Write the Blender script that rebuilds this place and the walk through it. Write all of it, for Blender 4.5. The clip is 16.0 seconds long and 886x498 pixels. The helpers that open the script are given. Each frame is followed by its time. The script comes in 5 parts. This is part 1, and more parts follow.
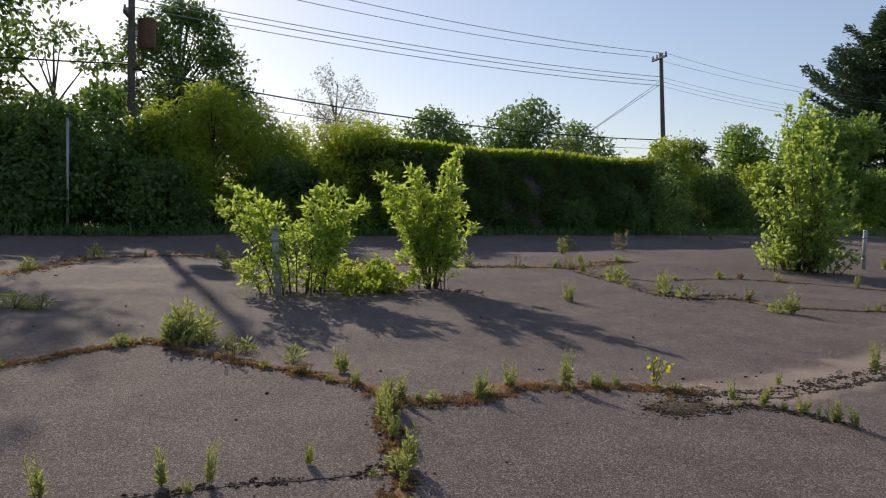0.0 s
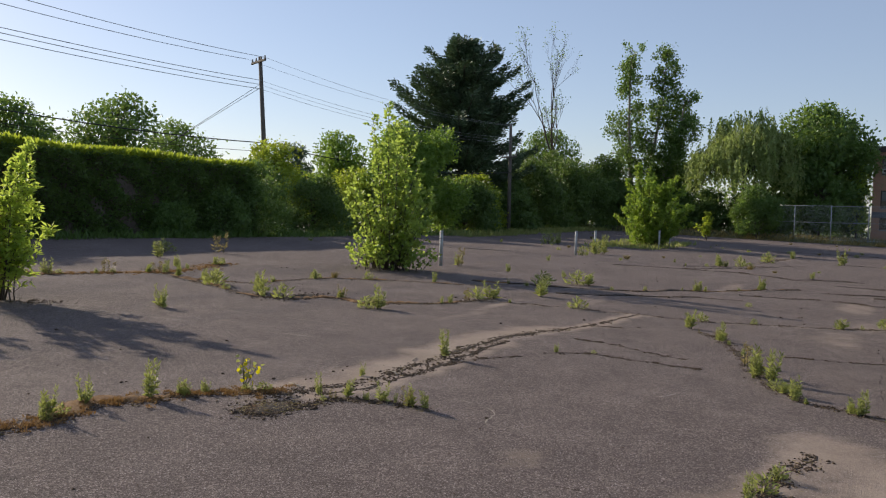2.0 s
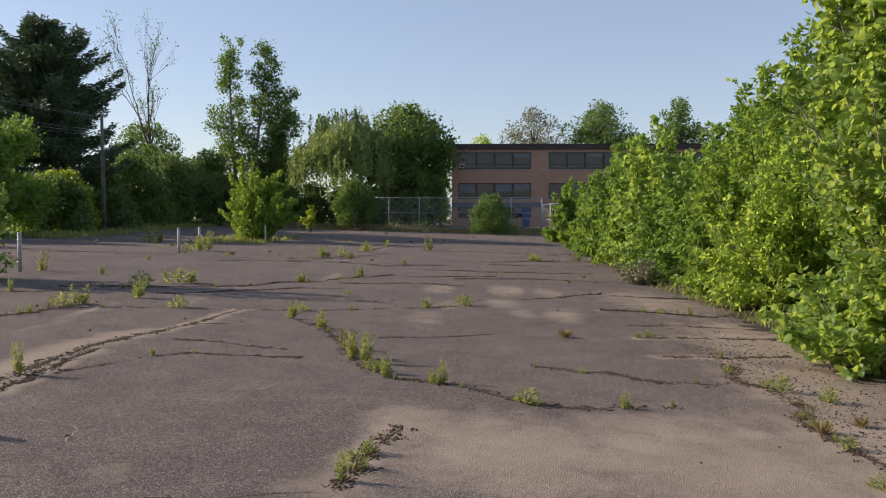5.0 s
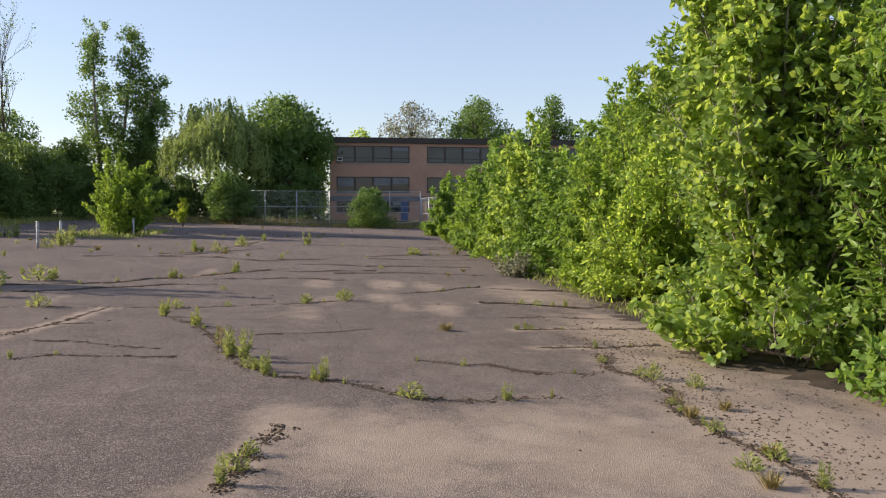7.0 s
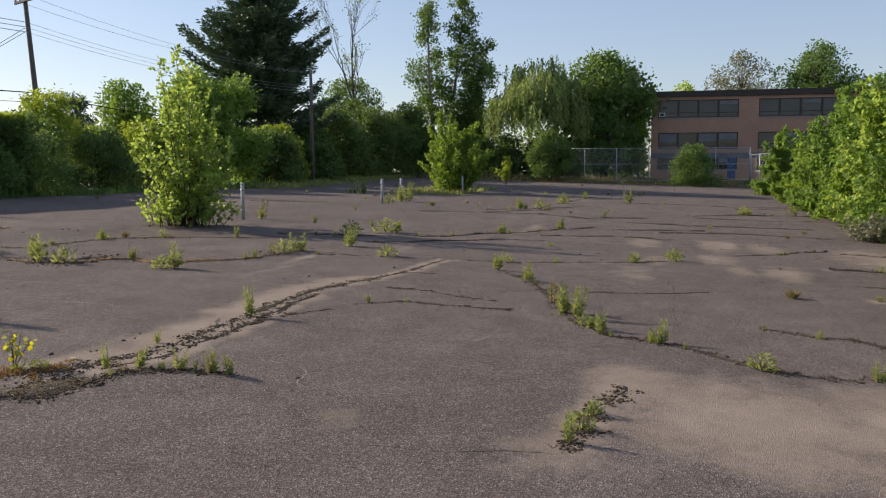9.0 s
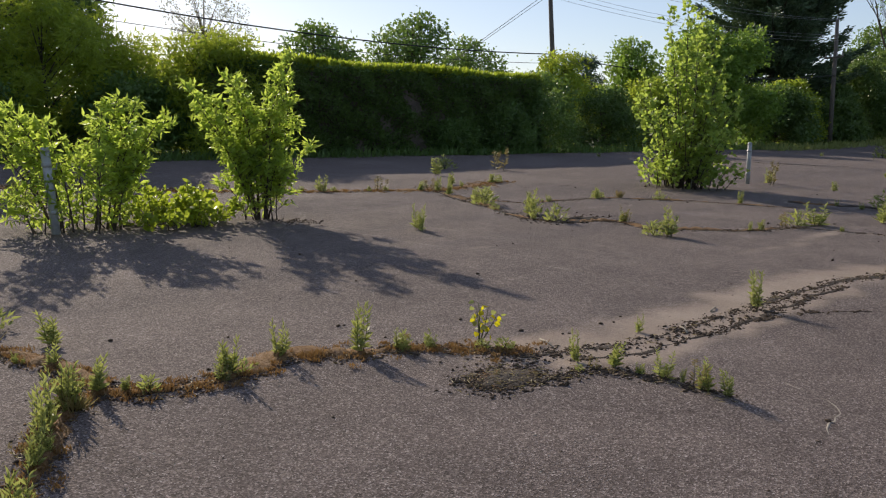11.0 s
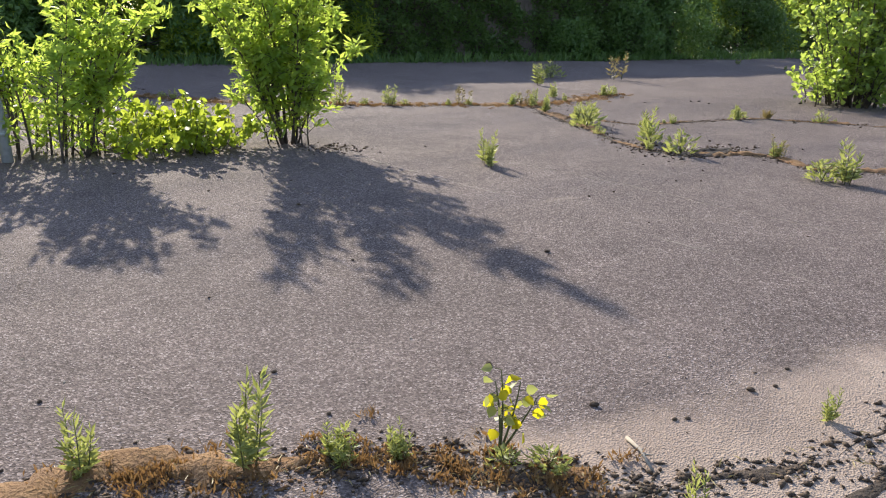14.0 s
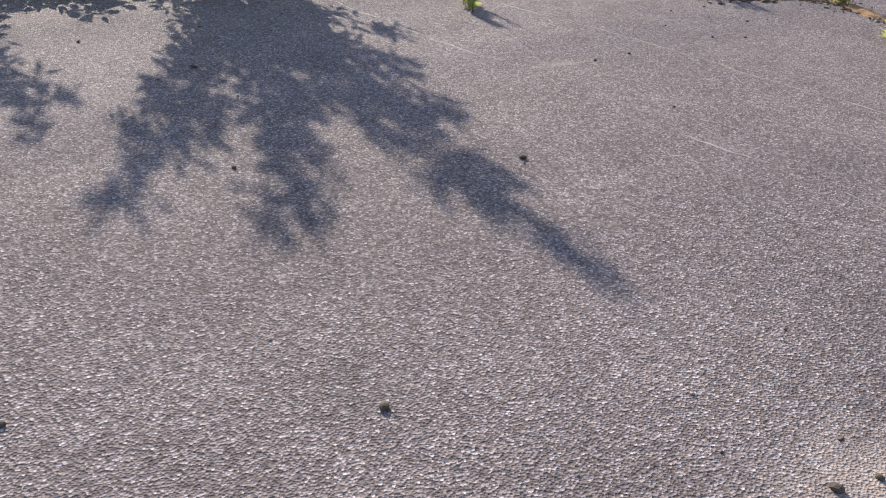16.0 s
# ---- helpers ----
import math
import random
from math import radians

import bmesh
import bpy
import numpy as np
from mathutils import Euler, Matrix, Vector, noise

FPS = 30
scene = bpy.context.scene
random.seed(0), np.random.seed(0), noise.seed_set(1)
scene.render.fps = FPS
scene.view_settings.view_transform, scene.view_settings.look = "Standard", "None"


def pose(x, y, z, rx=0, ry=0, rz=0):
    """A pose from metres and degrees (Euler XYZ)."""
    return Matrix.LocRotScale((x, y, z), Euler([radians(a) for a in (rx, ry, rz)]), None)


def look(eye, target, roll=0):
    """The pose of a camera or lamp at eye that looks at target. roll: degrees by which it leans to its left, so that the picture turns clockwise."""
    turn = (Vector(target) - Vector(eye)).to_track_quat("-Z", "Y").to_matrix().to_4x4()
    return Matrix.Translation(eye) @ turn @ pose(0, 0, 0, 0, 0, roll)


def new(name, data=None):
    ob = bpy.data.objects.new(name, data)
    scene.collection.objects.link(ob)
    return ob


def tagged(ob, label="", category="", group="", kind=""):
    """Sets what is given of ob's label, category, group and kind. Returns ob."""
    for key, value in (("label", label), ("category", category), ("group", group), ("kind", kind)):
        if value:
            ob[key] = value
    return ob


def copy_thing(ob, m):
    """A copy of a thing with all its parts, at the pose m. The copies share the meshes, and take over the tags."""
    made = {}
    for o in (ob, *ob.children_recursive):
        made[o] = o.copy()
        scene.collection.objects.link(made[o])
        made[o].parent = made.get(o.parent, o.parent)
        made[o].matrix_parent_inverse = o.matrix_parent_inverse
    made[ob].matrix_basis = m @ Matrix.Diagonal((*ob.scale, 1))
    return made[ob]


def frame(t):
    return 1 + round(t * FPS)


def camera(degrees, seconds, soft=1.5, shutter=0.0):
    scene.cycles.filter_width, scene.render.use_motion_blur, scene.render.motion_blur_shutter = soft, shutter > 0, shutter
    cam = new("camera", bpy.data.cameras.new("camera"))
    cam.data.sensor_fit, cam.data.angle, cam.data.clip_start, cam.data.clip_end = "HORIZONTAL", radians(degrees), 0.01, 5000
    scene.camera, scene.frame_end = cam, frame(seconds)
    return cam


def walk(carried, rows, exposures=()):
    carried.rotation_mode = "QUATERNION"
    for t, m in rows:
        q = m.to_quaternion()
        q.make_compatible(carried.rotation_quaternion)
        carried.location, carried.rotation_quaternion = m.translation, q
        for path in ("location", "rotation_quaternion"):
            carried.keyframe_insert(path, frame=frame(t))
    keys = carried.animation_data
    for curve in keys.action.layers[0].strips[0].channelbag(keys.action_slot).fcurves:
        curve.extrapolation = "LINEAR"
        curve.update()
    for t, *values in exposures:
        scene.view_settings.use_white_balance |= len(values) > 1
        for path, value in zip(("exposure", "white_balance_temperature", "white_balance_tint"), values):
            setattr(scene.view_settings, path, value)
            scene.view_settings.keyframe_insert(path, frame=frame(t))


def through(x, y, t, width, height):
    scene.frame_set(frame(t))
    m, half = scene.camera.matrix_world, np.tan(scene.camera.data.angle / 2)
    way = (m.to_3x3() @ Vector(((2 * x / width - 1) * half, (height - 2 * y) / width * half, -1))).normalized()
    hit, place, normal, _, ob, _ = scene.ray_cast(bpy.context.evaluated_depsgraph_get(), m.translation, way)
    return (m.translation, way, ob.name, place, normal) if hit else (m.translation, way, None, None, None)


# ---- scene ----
cam = camera(56.6, 16.0, soft=1.15)
PATH = [
    (0, (0.335, 0.517, 1.82), (1.478, 2.151, 1.67), 2.3),
    (0.5, (0.395, 0.524, 1.814), (1.796, 1.946, 1.687), 2.4),
    (1, (0.445, 0.5, 1.804), (2.029, 1.716, 1.69), 2.6),
    (1.5, (0.508, 0.493, 1.799), (2.197, 1.558, 1.691), 2.9),
    (2, (0.524, 0.461, 1.811), (2.287, 1.401, 1.711), 3.0),
    (2.5, (0.527, 0.419, 1.815), (2.347, 1.243, 1.722), 2.7),
    (3, (0.512, 0.367, 1.815), (2.37, 1.103, 1.724), 2.1),
    (3.5, (0.508, 0.33, 1.816), (2.391, 0.997, 1.728), 1.4),
    (4, (0.512, 0.292, 1.814), (2.405, 0.931, 1.726), 1.2),
    (4.5, (0.553, 0.284, 1.803), (2.507, 0.701, 1.717), 1.4),
    (5, (0.666, 0.334, 1.783), (2.664, 0.381, 1.709), 1.5),
    (5.2, (0.662, 0.361, 1.795), (2.66, 0.313, 1.724), 1.4),
    (7.3, (0.732, 0.378, 1.782), (2.715, 0.13, 1.701), 1.6),
    (7.5, (0.725, 0.403, 1.781), (2.718, 0.274, 1.693), 1.4),
    (8, (0.729, 0.474, 1.784), (2.724, 0.57, 1.684), 0.9),
    (8.5, (0.777, 0.55, 1.77), (2.756, 0.808, 1.638), 0.8),
    (9, (0.938, 0.627, 1.753), (2.863, 1.127, 1.551), 1.4),
    (9.5, (1.21, 0.753, 1.733), (2.929, 1.749, 1.501), 1.3),
    (10, (1.611, 1.023, 1.697), (3.156, 2.265, 1.432), 1.1),
    (10.2, (1.768, 1.143, 1.697), (3.264, 2.443, 1.422), 1.2),
    (12.3, (3.438, 2.311, 1.563), (4.58, 3.906, 1.175), 1.3),
    (12.5, (3.611, 2.476, 1.552), (4.746, 4.076, 1.159), 1.3),
    (13, (3.991, 2.833, 1.546), (5.111, 4.436, 1.128), 1.4),
    (13.5, (4.386, 3.19, 1.533), (5.456, 4.795, 1.003), 1.6),
    (14, (4.779, 3.572, 1.534), (5.844, 5.172, 0.981), 1.6),
    (14.5, (5.171, 3.947, 1.525), (6.224, 5.547, 0.953), 1.7),
    (15, (5.531, 4.337, 1.498), (6.57, 5.928, 0.876), 1.7),
    (15.5, (5.85, 4.632, 1.467), (6.851, 6.192, 0.717), 1.7),
    (15.9, (5.999, 4.757, 1.423), (6.976, 6.259, 0.534), 2.8),
    (16, (6.052, 4.819, 1.409), (7.023, 6.293, 0.468), 3.0),
]
# The lot lies on an even cross slope; the path is given on the lot's own plane.
SLOPE = pose(0, 0, 0, 1.45, 0, 0)
walk(cam, [(t, SLOPE @ look(eye, target, roll)) for t, eye, target, roll in PATH],
     exposures=[(0.0, 0.11, 6700, 10), (1.5, 0.23, 6750, 10), (3.5, 0.4, 6850, 10), (5.0, 0.5, 6950, 11), (7.5, 0.85, 7050, 11), (8.5, 0.54, 6950, 11), (9.0, 0.42, 6850, 10),
                (10.0, 0.2, 6750, 10), (12.5, 0.7, 6750, 9), (13.5, 1.06, 6550, 9), (14.5, 1.33, 6350, 10), (16.0, 1.4, 6150, 11)])

# ---- world and sun ----
SUN_TO = Vector((0.19, 0.98, 0.44)).normalized()
world = bpy.data.worlds.new("sky")
scene.world = world
world.use_nodes = True
wn = world.node_tree.nodes
sky = wn.new("ShaderNodeTexSky")
sky.sky_type, sky.sun_disc = "NISHITA", False
sky.sun_elevation, sky.sun_rotation = math.asin(SUN_TO.z), math.atan2(SUN_TO.x, SUN_TO.y)
sky.air_density, sky.dust_density, sky.ozone_density = 1.0, 0.4, 2.5
wn["Background"].inputs["Strength"].default_value = 0.108
haze = wn.new("ShaderNodeMix")
haze.data_type, haze.blend_type = "RGBA", "MULTIPLY"
haze.inputs["Factor"].default_value, haze.inputs["B"].default_value = 1.0, (1.05, 0.97, 1.0, 1)
world.node_tree.links.new(sky.outputs["Color"], haze.inputs["A"])
veil = wn.new("ShaderNodeMix")
veil.data_type = "RGBA"
veil.inputs["Factor"].default_value, veil.inputs["B"].default_value = 0.3, (3.7, 4.4, 5.9, 1)
world.node_tree.links.new(haze.outputs["Result"], veil.inputs["A"])
world.node_tree.links.new(veil.outputs["Result"], wn["Background"].inputs["Color"])
sun = new("sun", bpy.data.lights.new("sun", "SUN"))
sun.data.energy, sun.data.angle, sun.data.color = 4.3, radians(0.6), (1.0, 0.9, 0.76)
sun.matrix_world = look(SUN_TO * 60, (0, 0, 0))

rng = np.random.default_rng(7)


# ---- materials ----
def material(name, rough=0.8, metal=0.0):
    m = bpy.data.materials.new(name)
    m.use_nodes = True
    nt = m.node_tree
    p = nt.nodes["Principled BSDF"]
    p.inputs["Roughness"].default_value, p.inputs["Metallic"].default_value = rough, metal
    return m, nt, p


def node(nt, kind, **values):
    n = nt.nodes.new("ShaderNode" + kind)
    for key, value in values.items():
        n.inputs[key.replace("_", " ")].default_value = value
    return n


def ramp(nt, fac, stops):
    r = nt.nodes.new("ShaderNodeValToRGB")
    els = r.color_ramp.elements
    while len(els) < len(stops):
        els.new(0.5)
    for e, (at, c) in zip(els, stops):
        e.position, e.color = at, (*c, 1)
    nt.links.new(fac, r.inputs["Fac"])
    return r.outputs["Color"]


def mix(nt, fac, a, b, how="MIX"):
    n = nt.nodes.new("ShaderNodeMix")
    n.data_type, n.blend_type = "RGBA", how
    for sock, v in ((n.inputs["Factor"], fac), (n.inputs["A"], a), (n.inputs["B"], b)):
        if isinstance(v, (int, float)):
            sock.default_value = v
        elif isinstance(v, tuple):
            sock.default_value = (*v, 1)
        else:
            nt.links.new(v, sock)
    return n.outputs["Result"]


def noise_tex(nt, scale, detail=4.0, rough=0.55, coord="Object"):
    tc = nt.nodes.new("ShaderNodeTexCoord")
    n = node(nt, "TexNoise", Scale=scale, Detail=detail, Roughness=rough)
    nt.links.new(tc.outputs[coord], n.inputs["Vector"])
    return n.outputs["Fac"]


def bump(nt, p, height, strength, distance):
    b = node(nt, "Bump", Strength=strength, Distance=distance)
    nt.links.new(height, b.inputs["Height"])
    nt.links.new(b.outputs["Normal"], p.inputs["Normal"])


def grained(name, a, b, scale, rough=0.85, metal=0.0, relief=0.3, depth=0.01):
    """A plain surface with two scales of variation and fine relief."""
    m, nt, p = material(name, rough, metal)
    big, fine = noise_tex(nt, scale * 0.12, 3), noise_tex(nt, scale, 5)
    c = mix(nt, 0.45, ramp(nt, fine, [(0.3, a), (0.7, b)]), ramp(nt, big, [(0.35, a), (0.65, b)]))
    nt.links.new(c, p.inputs["Base Color"])
    bump(nt, p, fine, relief, depth)
    return m


def leafy(name, dark, mid, light, through=0.4, glow=(0.25, 0.36, 0.04), rough=0.5):
    """Leaves: each one has its own tone, and lets some of the light through."""
    m, nt, p = material(name, rough)
    p.inputs["Specular IOR Level"].default_value = 0.35
    geo = nt.nodes.new("ShaderNodeNewGeometry")
    c = ramp(nt, geo.outputs["Random Per Island"], [(0.0, dark), (0.5, mid), (1.0, light)])
    c = mix(nt, 0.5, c, mix(nt, noise_tex(nt, 0.9, 2), dark, light))
    nt.links.new(c, p.inputs["Base Color"])
    tr = nt.nodes.new("ShaderNodeBsdfTranslucent")
    nt.links.new(mix(nt, 0.65, c, glow), tr.inputs["Color"])
    ms = nt.nodes.new("ShaderNodeMixShader")
    ms.inputs["Fac"].default_value = through
    nt.links.new(p.outputs["BSDF"], ms.inputs[1])
    nt.links.new(tr.outputs["BSDF"], ms.inputs[2])
    nt.links.new(ms.outputs["Shader"], nt.nodes["Material Output"].inputs["Surface"])
    return m


def asphalt_material():
    m, nt, p = material("weathered asphalt", 0.93)
    p.inputs["Specular IOR Level"].default_value = 0.12
    tc = nt.nodes.new("ShaderNodeTexCoord")

    def stones(scale):
        v = node(nt, "TexVoronoi", Scale=scale)
        nt.links.new(tc.outputs["Object"], v.inputs["Vector"])
        sep = nt.nodes.new("ShaderNodeSeparateColor")
        nt.links.new(v.outputs["Color"], sep.inputs["Color"])
        return sep.outputs[0], v.outputs["Distance"]

    fine, fine_d = stones(120.0)
    coarse, coarse_d = stones(48.0)
    c = ramp(nt, fine, [(0.0, (0.029, 0.023, 0.022)), (0.45, (0.122, 0.097, 0.089)), (0.78, (0.241, 0.195, 0.179)), (0.94, (0.396, 0.331, 0.310)), (1.0, (0.594, 0.525, 0.504))])
    c = mix(nt, 0.18, c, ramp(nt, coarse, [(0.0, (0.059, 0.046, 0.043)), (0.6, (0.180, 0.144, 0.133)), (1.0, (0.414, 0.344, 0.319))]))
    wide = ramp(nt, noise_tex(nt, 0.3, 7, 0.62), [(0.32, (0.117, 0.092, 0.084)), (0.52, (0.180, 0.144, 0.130)), (0.7, (0.261, 0.212, 0.191))])
    c = mix(nt, 0.28, c, wide)
    c = mix(nt, 0.5, c, ramp(nt, noise_tex(nt, 1.7, 7, 0.68), [(0.3, (0.44, 0.43, 0.43)), (0.7, (1.05, 1.03, 1.01))]), "MULTIPLY")
    att = nt.nodes.new("ShaderNodeAttribute")
    att.attribute_name = "silt"
    blot = nt.nodes.new("ShaderNodeMath")
    blot.operation = "MULTIPLY_ADD"
    nt.links.new(noise_tex(nt, 2.2, 9, 0.66), blot.inputs[0])
    blot.inputs[1].default_value, blot.inputs[2].default_value = 0.9, -0.45
    cover = nt.nodes.new("ShaderNodeMath")
    cover.operation = "ADD"
    nt.links.new(att.outputs["Fac"], cover.inputs[0])
    nt.links.new(blot.outputs[0], cover.inputs[1])
    gate = nt.nodes.new("ShaderNodeMapRange")
    gate.interpolation_type = "SMOOTHSTEP"
    gate.inputs["From Min"].default_value, gate.inputs["From Max"].default_value, gate.inputs["To Max"].default_value = 0.22, 0.75, 0.82
    nt.links.new(cover.outputs[0], gate.inputs["Value"])
    silt = mix(nt, 0.5, ramp(nt, noise_tex(nt, 42, 5, 0.7), [(0.3, (0.25, 0.19, 0.15)), (0.7, (0.47, 0.375, 0.3))]),
               ramp(nt, noise_tex(nt, 1.2, 5), [(0.35, (0.285, 0.22, 0.176)), (0.65, (0.43, 0.345, 0.28))]))
    c = mix(nt, gate.outputs[0], c, silt)
    nt.links.new(c, p.inputs["Base Color"])
    relief = nt.nodes.new("ShaderNodeMath")
    relief.operation = "MULTIPLY_ADD"
    nt.links.new(coarse_d, relief.inputs[0])
    relief.inputs[1].default_value = 0.3
    nt.links.new(fine_d, relief.inputs[2])
    bump(nt, p, relief.outputs[0], 0.62, 0.009)
    return m


ASPHALT = asphalt_material()
GRASSY = grained("rough grass ground", (0.035, 0.05, 0.016), (0.11, 0.12, 0.05), 6, 0.95, relief=0.8, depth=0.05)
SOIL = grained("dark soil and rotted leaves", (0.018, 0.012, 0.008), (0.065, 0.043, 0.028), 40, 0.95, relief=0.9, depth=0.02)
CLODS = grained("dark crumbs", (0.036, 0.024, 0.016), (0.12, 0.08, 0.05), 60, 0.95, relief=0.6, depth=0.01)
MOSS = grained("rusty dry moss", (0.13, 0.062, 0.026), (0.29, 0.165, 0.066), 70, 0.95, relief=0.9, depth=0.02)
SILT = grained("pale silt", (0.22, 0.19, 0.155), (0.36, 0.31, 0.26), 25, 0.95, relief=0.5, depth=0.008)
STEEL = grained("galvanised steel", (0.32, 0.33, 0.34), (0.48, 0.49, 0.5), 30, 0.55, 0.5, 0.1, 0.002)
POSTPAINT = grained("weathered pale post", (0.3, 0.31, 0.32), (0.5, 0.51, 0.5), 22, 0.7, 0.0, 0.3, 0.004)
WOODPOLE = grained("grey weathered pole wood", (0.075, 0.06, 0.05), (0.17, 0.145, 0.125), 18, 0.9, relief=0.5, depth=0.01)
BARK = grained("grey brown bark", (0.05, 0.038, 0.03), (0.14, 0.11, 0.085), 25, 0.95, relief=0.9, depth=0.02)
PALEBARK = grained("pale bark", (0.16, 0.14, 0.11), (0.3, 0.27, 0.22), 20, 0.9, relief=0.6, depth=0.01)
CABLE = grained("black cable", (0.01, 0.01, 0.01), (0.03, 0.03, 0.03), 30, 0.6, relief=0.0)
WIRE = grained("dull aluminium wire", (0.25, 0.26, 0.28), (0.36, 0.37, 0.4), 30, 0.5, 0.3, 0.0)
STEMS = grained("green stems", (0.06, 0.07, 0.025), (0.13, 0.13, 0.05), 30, 0.8, relief=0.1)
DRYSTICK = grained("bleached dry stick", (0.22, 0.19, 0.15), (0.4, 0.36, 0.3), 30, 0.9, relief=0.2)
L_ASH = leafy("bright compound leaves", (0.065, 0.145, 0.024), (0.15, 0.27, 0.045), (0.31, 0.42, 0.1), 0.6, (0.76, 0.9, 0.14), 0.5)
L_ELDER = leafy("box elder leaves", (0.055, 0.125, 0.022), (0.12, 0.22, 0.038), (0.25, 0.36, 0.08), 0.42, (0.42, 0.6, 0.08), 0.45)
L_LIME = leafy("lime green leaves", (0.075, 0.15, 0.022), (0.15, 0.255, 0.036), (0.28, 0.38, 0.07), 0.48, (0.5, 0.66, 0.08), 0.45)
L_COTTON = leafy("cottonwood leaves", (0.065, 0.145, 0.032), (0.14, 0.25, 0.055), (0.31, 0.41, 0.12), 0.54, (0.68, 0.82, 0.13), 0.45)
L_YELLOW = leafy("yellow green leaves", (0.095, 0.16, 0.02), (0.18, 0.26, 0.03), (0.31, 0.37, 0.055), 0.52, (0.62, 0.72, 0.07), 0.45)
L_GOLD = leafy("yellowed sapling leaves", (0.24, 0.27, 0.015), (0.42, 0.4, 0.015), (0.5, 0.44, 0.02), 0.6, (0.75, 0.66, 0.02), 0.7)
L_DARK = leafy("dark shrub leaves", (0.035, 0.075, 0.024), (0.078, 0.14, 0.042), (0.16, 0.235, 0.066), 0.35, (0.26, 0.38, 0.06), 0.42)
L_MAPLE = leafy("deep green tree leaves", (0.04, 0.09, 0.028), (0.085, 0.165, 0.046), (0.17, 0.26, 0.07), 0.36, (0.3, 0.44, 0.07), 0.42)
L_WILLOW = leafy("soft willow leaves", (0.13, 0.2, 0.06), (0.22, 0.3, 0.095), (0.34, 0.4, 0.15), 0.42, (0.42, 0.5, 0.12))
L_NEEDLE = leafy("dark needles", (0.05, 0.09, 0.052), (0.09, 0.145, 0.082), (0.16, 0.225, 0.125), 0.15, (0.1, 0.15, 0.04))
L_PALE = leafy("pale feathery leaves", (0.150, 0.163, 0.094), (0.237, 0.237, 0.150), (0.325, 0.312, 0.213), 0.3, (0.3, 0.3, 0.15))
L_WEED = leafy("weed leaves", (0.13, 0.17, 0.05), (0.23, 0.275, 0.085), (0.4, 0.41, 0.16), 0.45, (0.5, 0.53, 0.13))
L_RUST = leafy("rusty moss tips", (0.08, 0.036, 0.017), (0.19, 0.098, 0.04), (0.31, 0.2, 0.075), 0.35, (0.34, 0.19, 0.07))
L_DRY = leafy("dry grass blades", (0.200, 0.150, 0.056), (0.312, 0.250, 0.094), (0.425, 0.350, 0.150), 0.3, (0.36, 0.28, 0.1))


# ---- mesh helpers ----
def smooth01(v):
    v = np.clip(v, 0, 1)
    return v * v * (3 - 2 * v)


def gz(x, y):
    """Height of the ground: the lot's cross slope, slow swells, and a rise towards the far fence."""
    x, y = np.asarray(x, float), np.asarray(y, float)
    s = 0.0253 * np.clip(y, -14, 28)
    rise = 0.42 * smooth01((x - 48) / 32) + 0.5 * smooth01((x - 80) / 2.5)
    swell = 0.012 * np.sin(0.9 * x + 0.7 * y) + 0.009 * np.sin(1.7 * x - 1.1 * y + 1.0)
    return s + rise + swell * np.clip((60 - np.abs(x)) / 30, 0, 1)


def mesh_object(name, verts, faces, mat, parent=None, label="", smooth=False):
    me = bpy.data.meshes.new(name)
    me.from_pydata([tuple(v) for v in verts], [], faces)
    if smooth:
        me.polygons.foreach_set("use_smooth", [True] * len(me.polygons))
    me.materials.append(mat)
    ob = new(name, me)
    if parent:
        ob.parent = parent
    if label:
        ob["label"] = label
    return ob


def fast_mesh(name, verts, tris, mat, parent=None, label=""):
    """A mesh of triangles from arrays."""
    me = bpy.data.meshes.new(name)
    me.vertices.add(len(verts))
    me.vertices.foreach_set("co", np.asarray(verts, np.float32).ravel())
    me.loops.add(3 * len(tris))
    me.loops.foreach_set("vertex_index", np.asarray(tris, np.int32).ravel())
    me.polygons.add(len(tris))
    me.polygons.foreach_set("loop_start", np.arange(0, 3 * len(tris), 3, dtype=np.int32))
    me.update(calc_edges=True)
    me.materials.append(mat)
    ob = new(name, me)
    if parent:
        ob.parent = parent
    if label:
        ob["label"] = label
    return ob


def part(name, bm, mat, parent, label=""):
    me = bpy.data.meshes.new(name)
    bm.to_mesh(me)
    bm.free()
    me.materials.append(mat)
    ob = new(name, me)
    ob.parent = parent
    if label:
        ob["label"] = label
    return ob


def box(bm, lo, hi, bevel=0.0):
    r = bmesh.ops.create_cube(bm, size=1.0)["verts"]
    for v in r:
        v.co = Vector([lo[i] + (v.co[i] + 0.5) * (hi[i] - lo[i]) for i in range(3)])
    if bevel:
        edges = list({e for v in r for e in v.link_edges})
        bmesh.ops.bevel(bm, geom=edges, offset=bevel, segments=1, affect="EDGES")


def thing(name, x, y, z, label, category, group="", kind=""):
    ob = tagged(new(name), label, category, group, kind)
    ob.location = (x, y, z)
    return ob


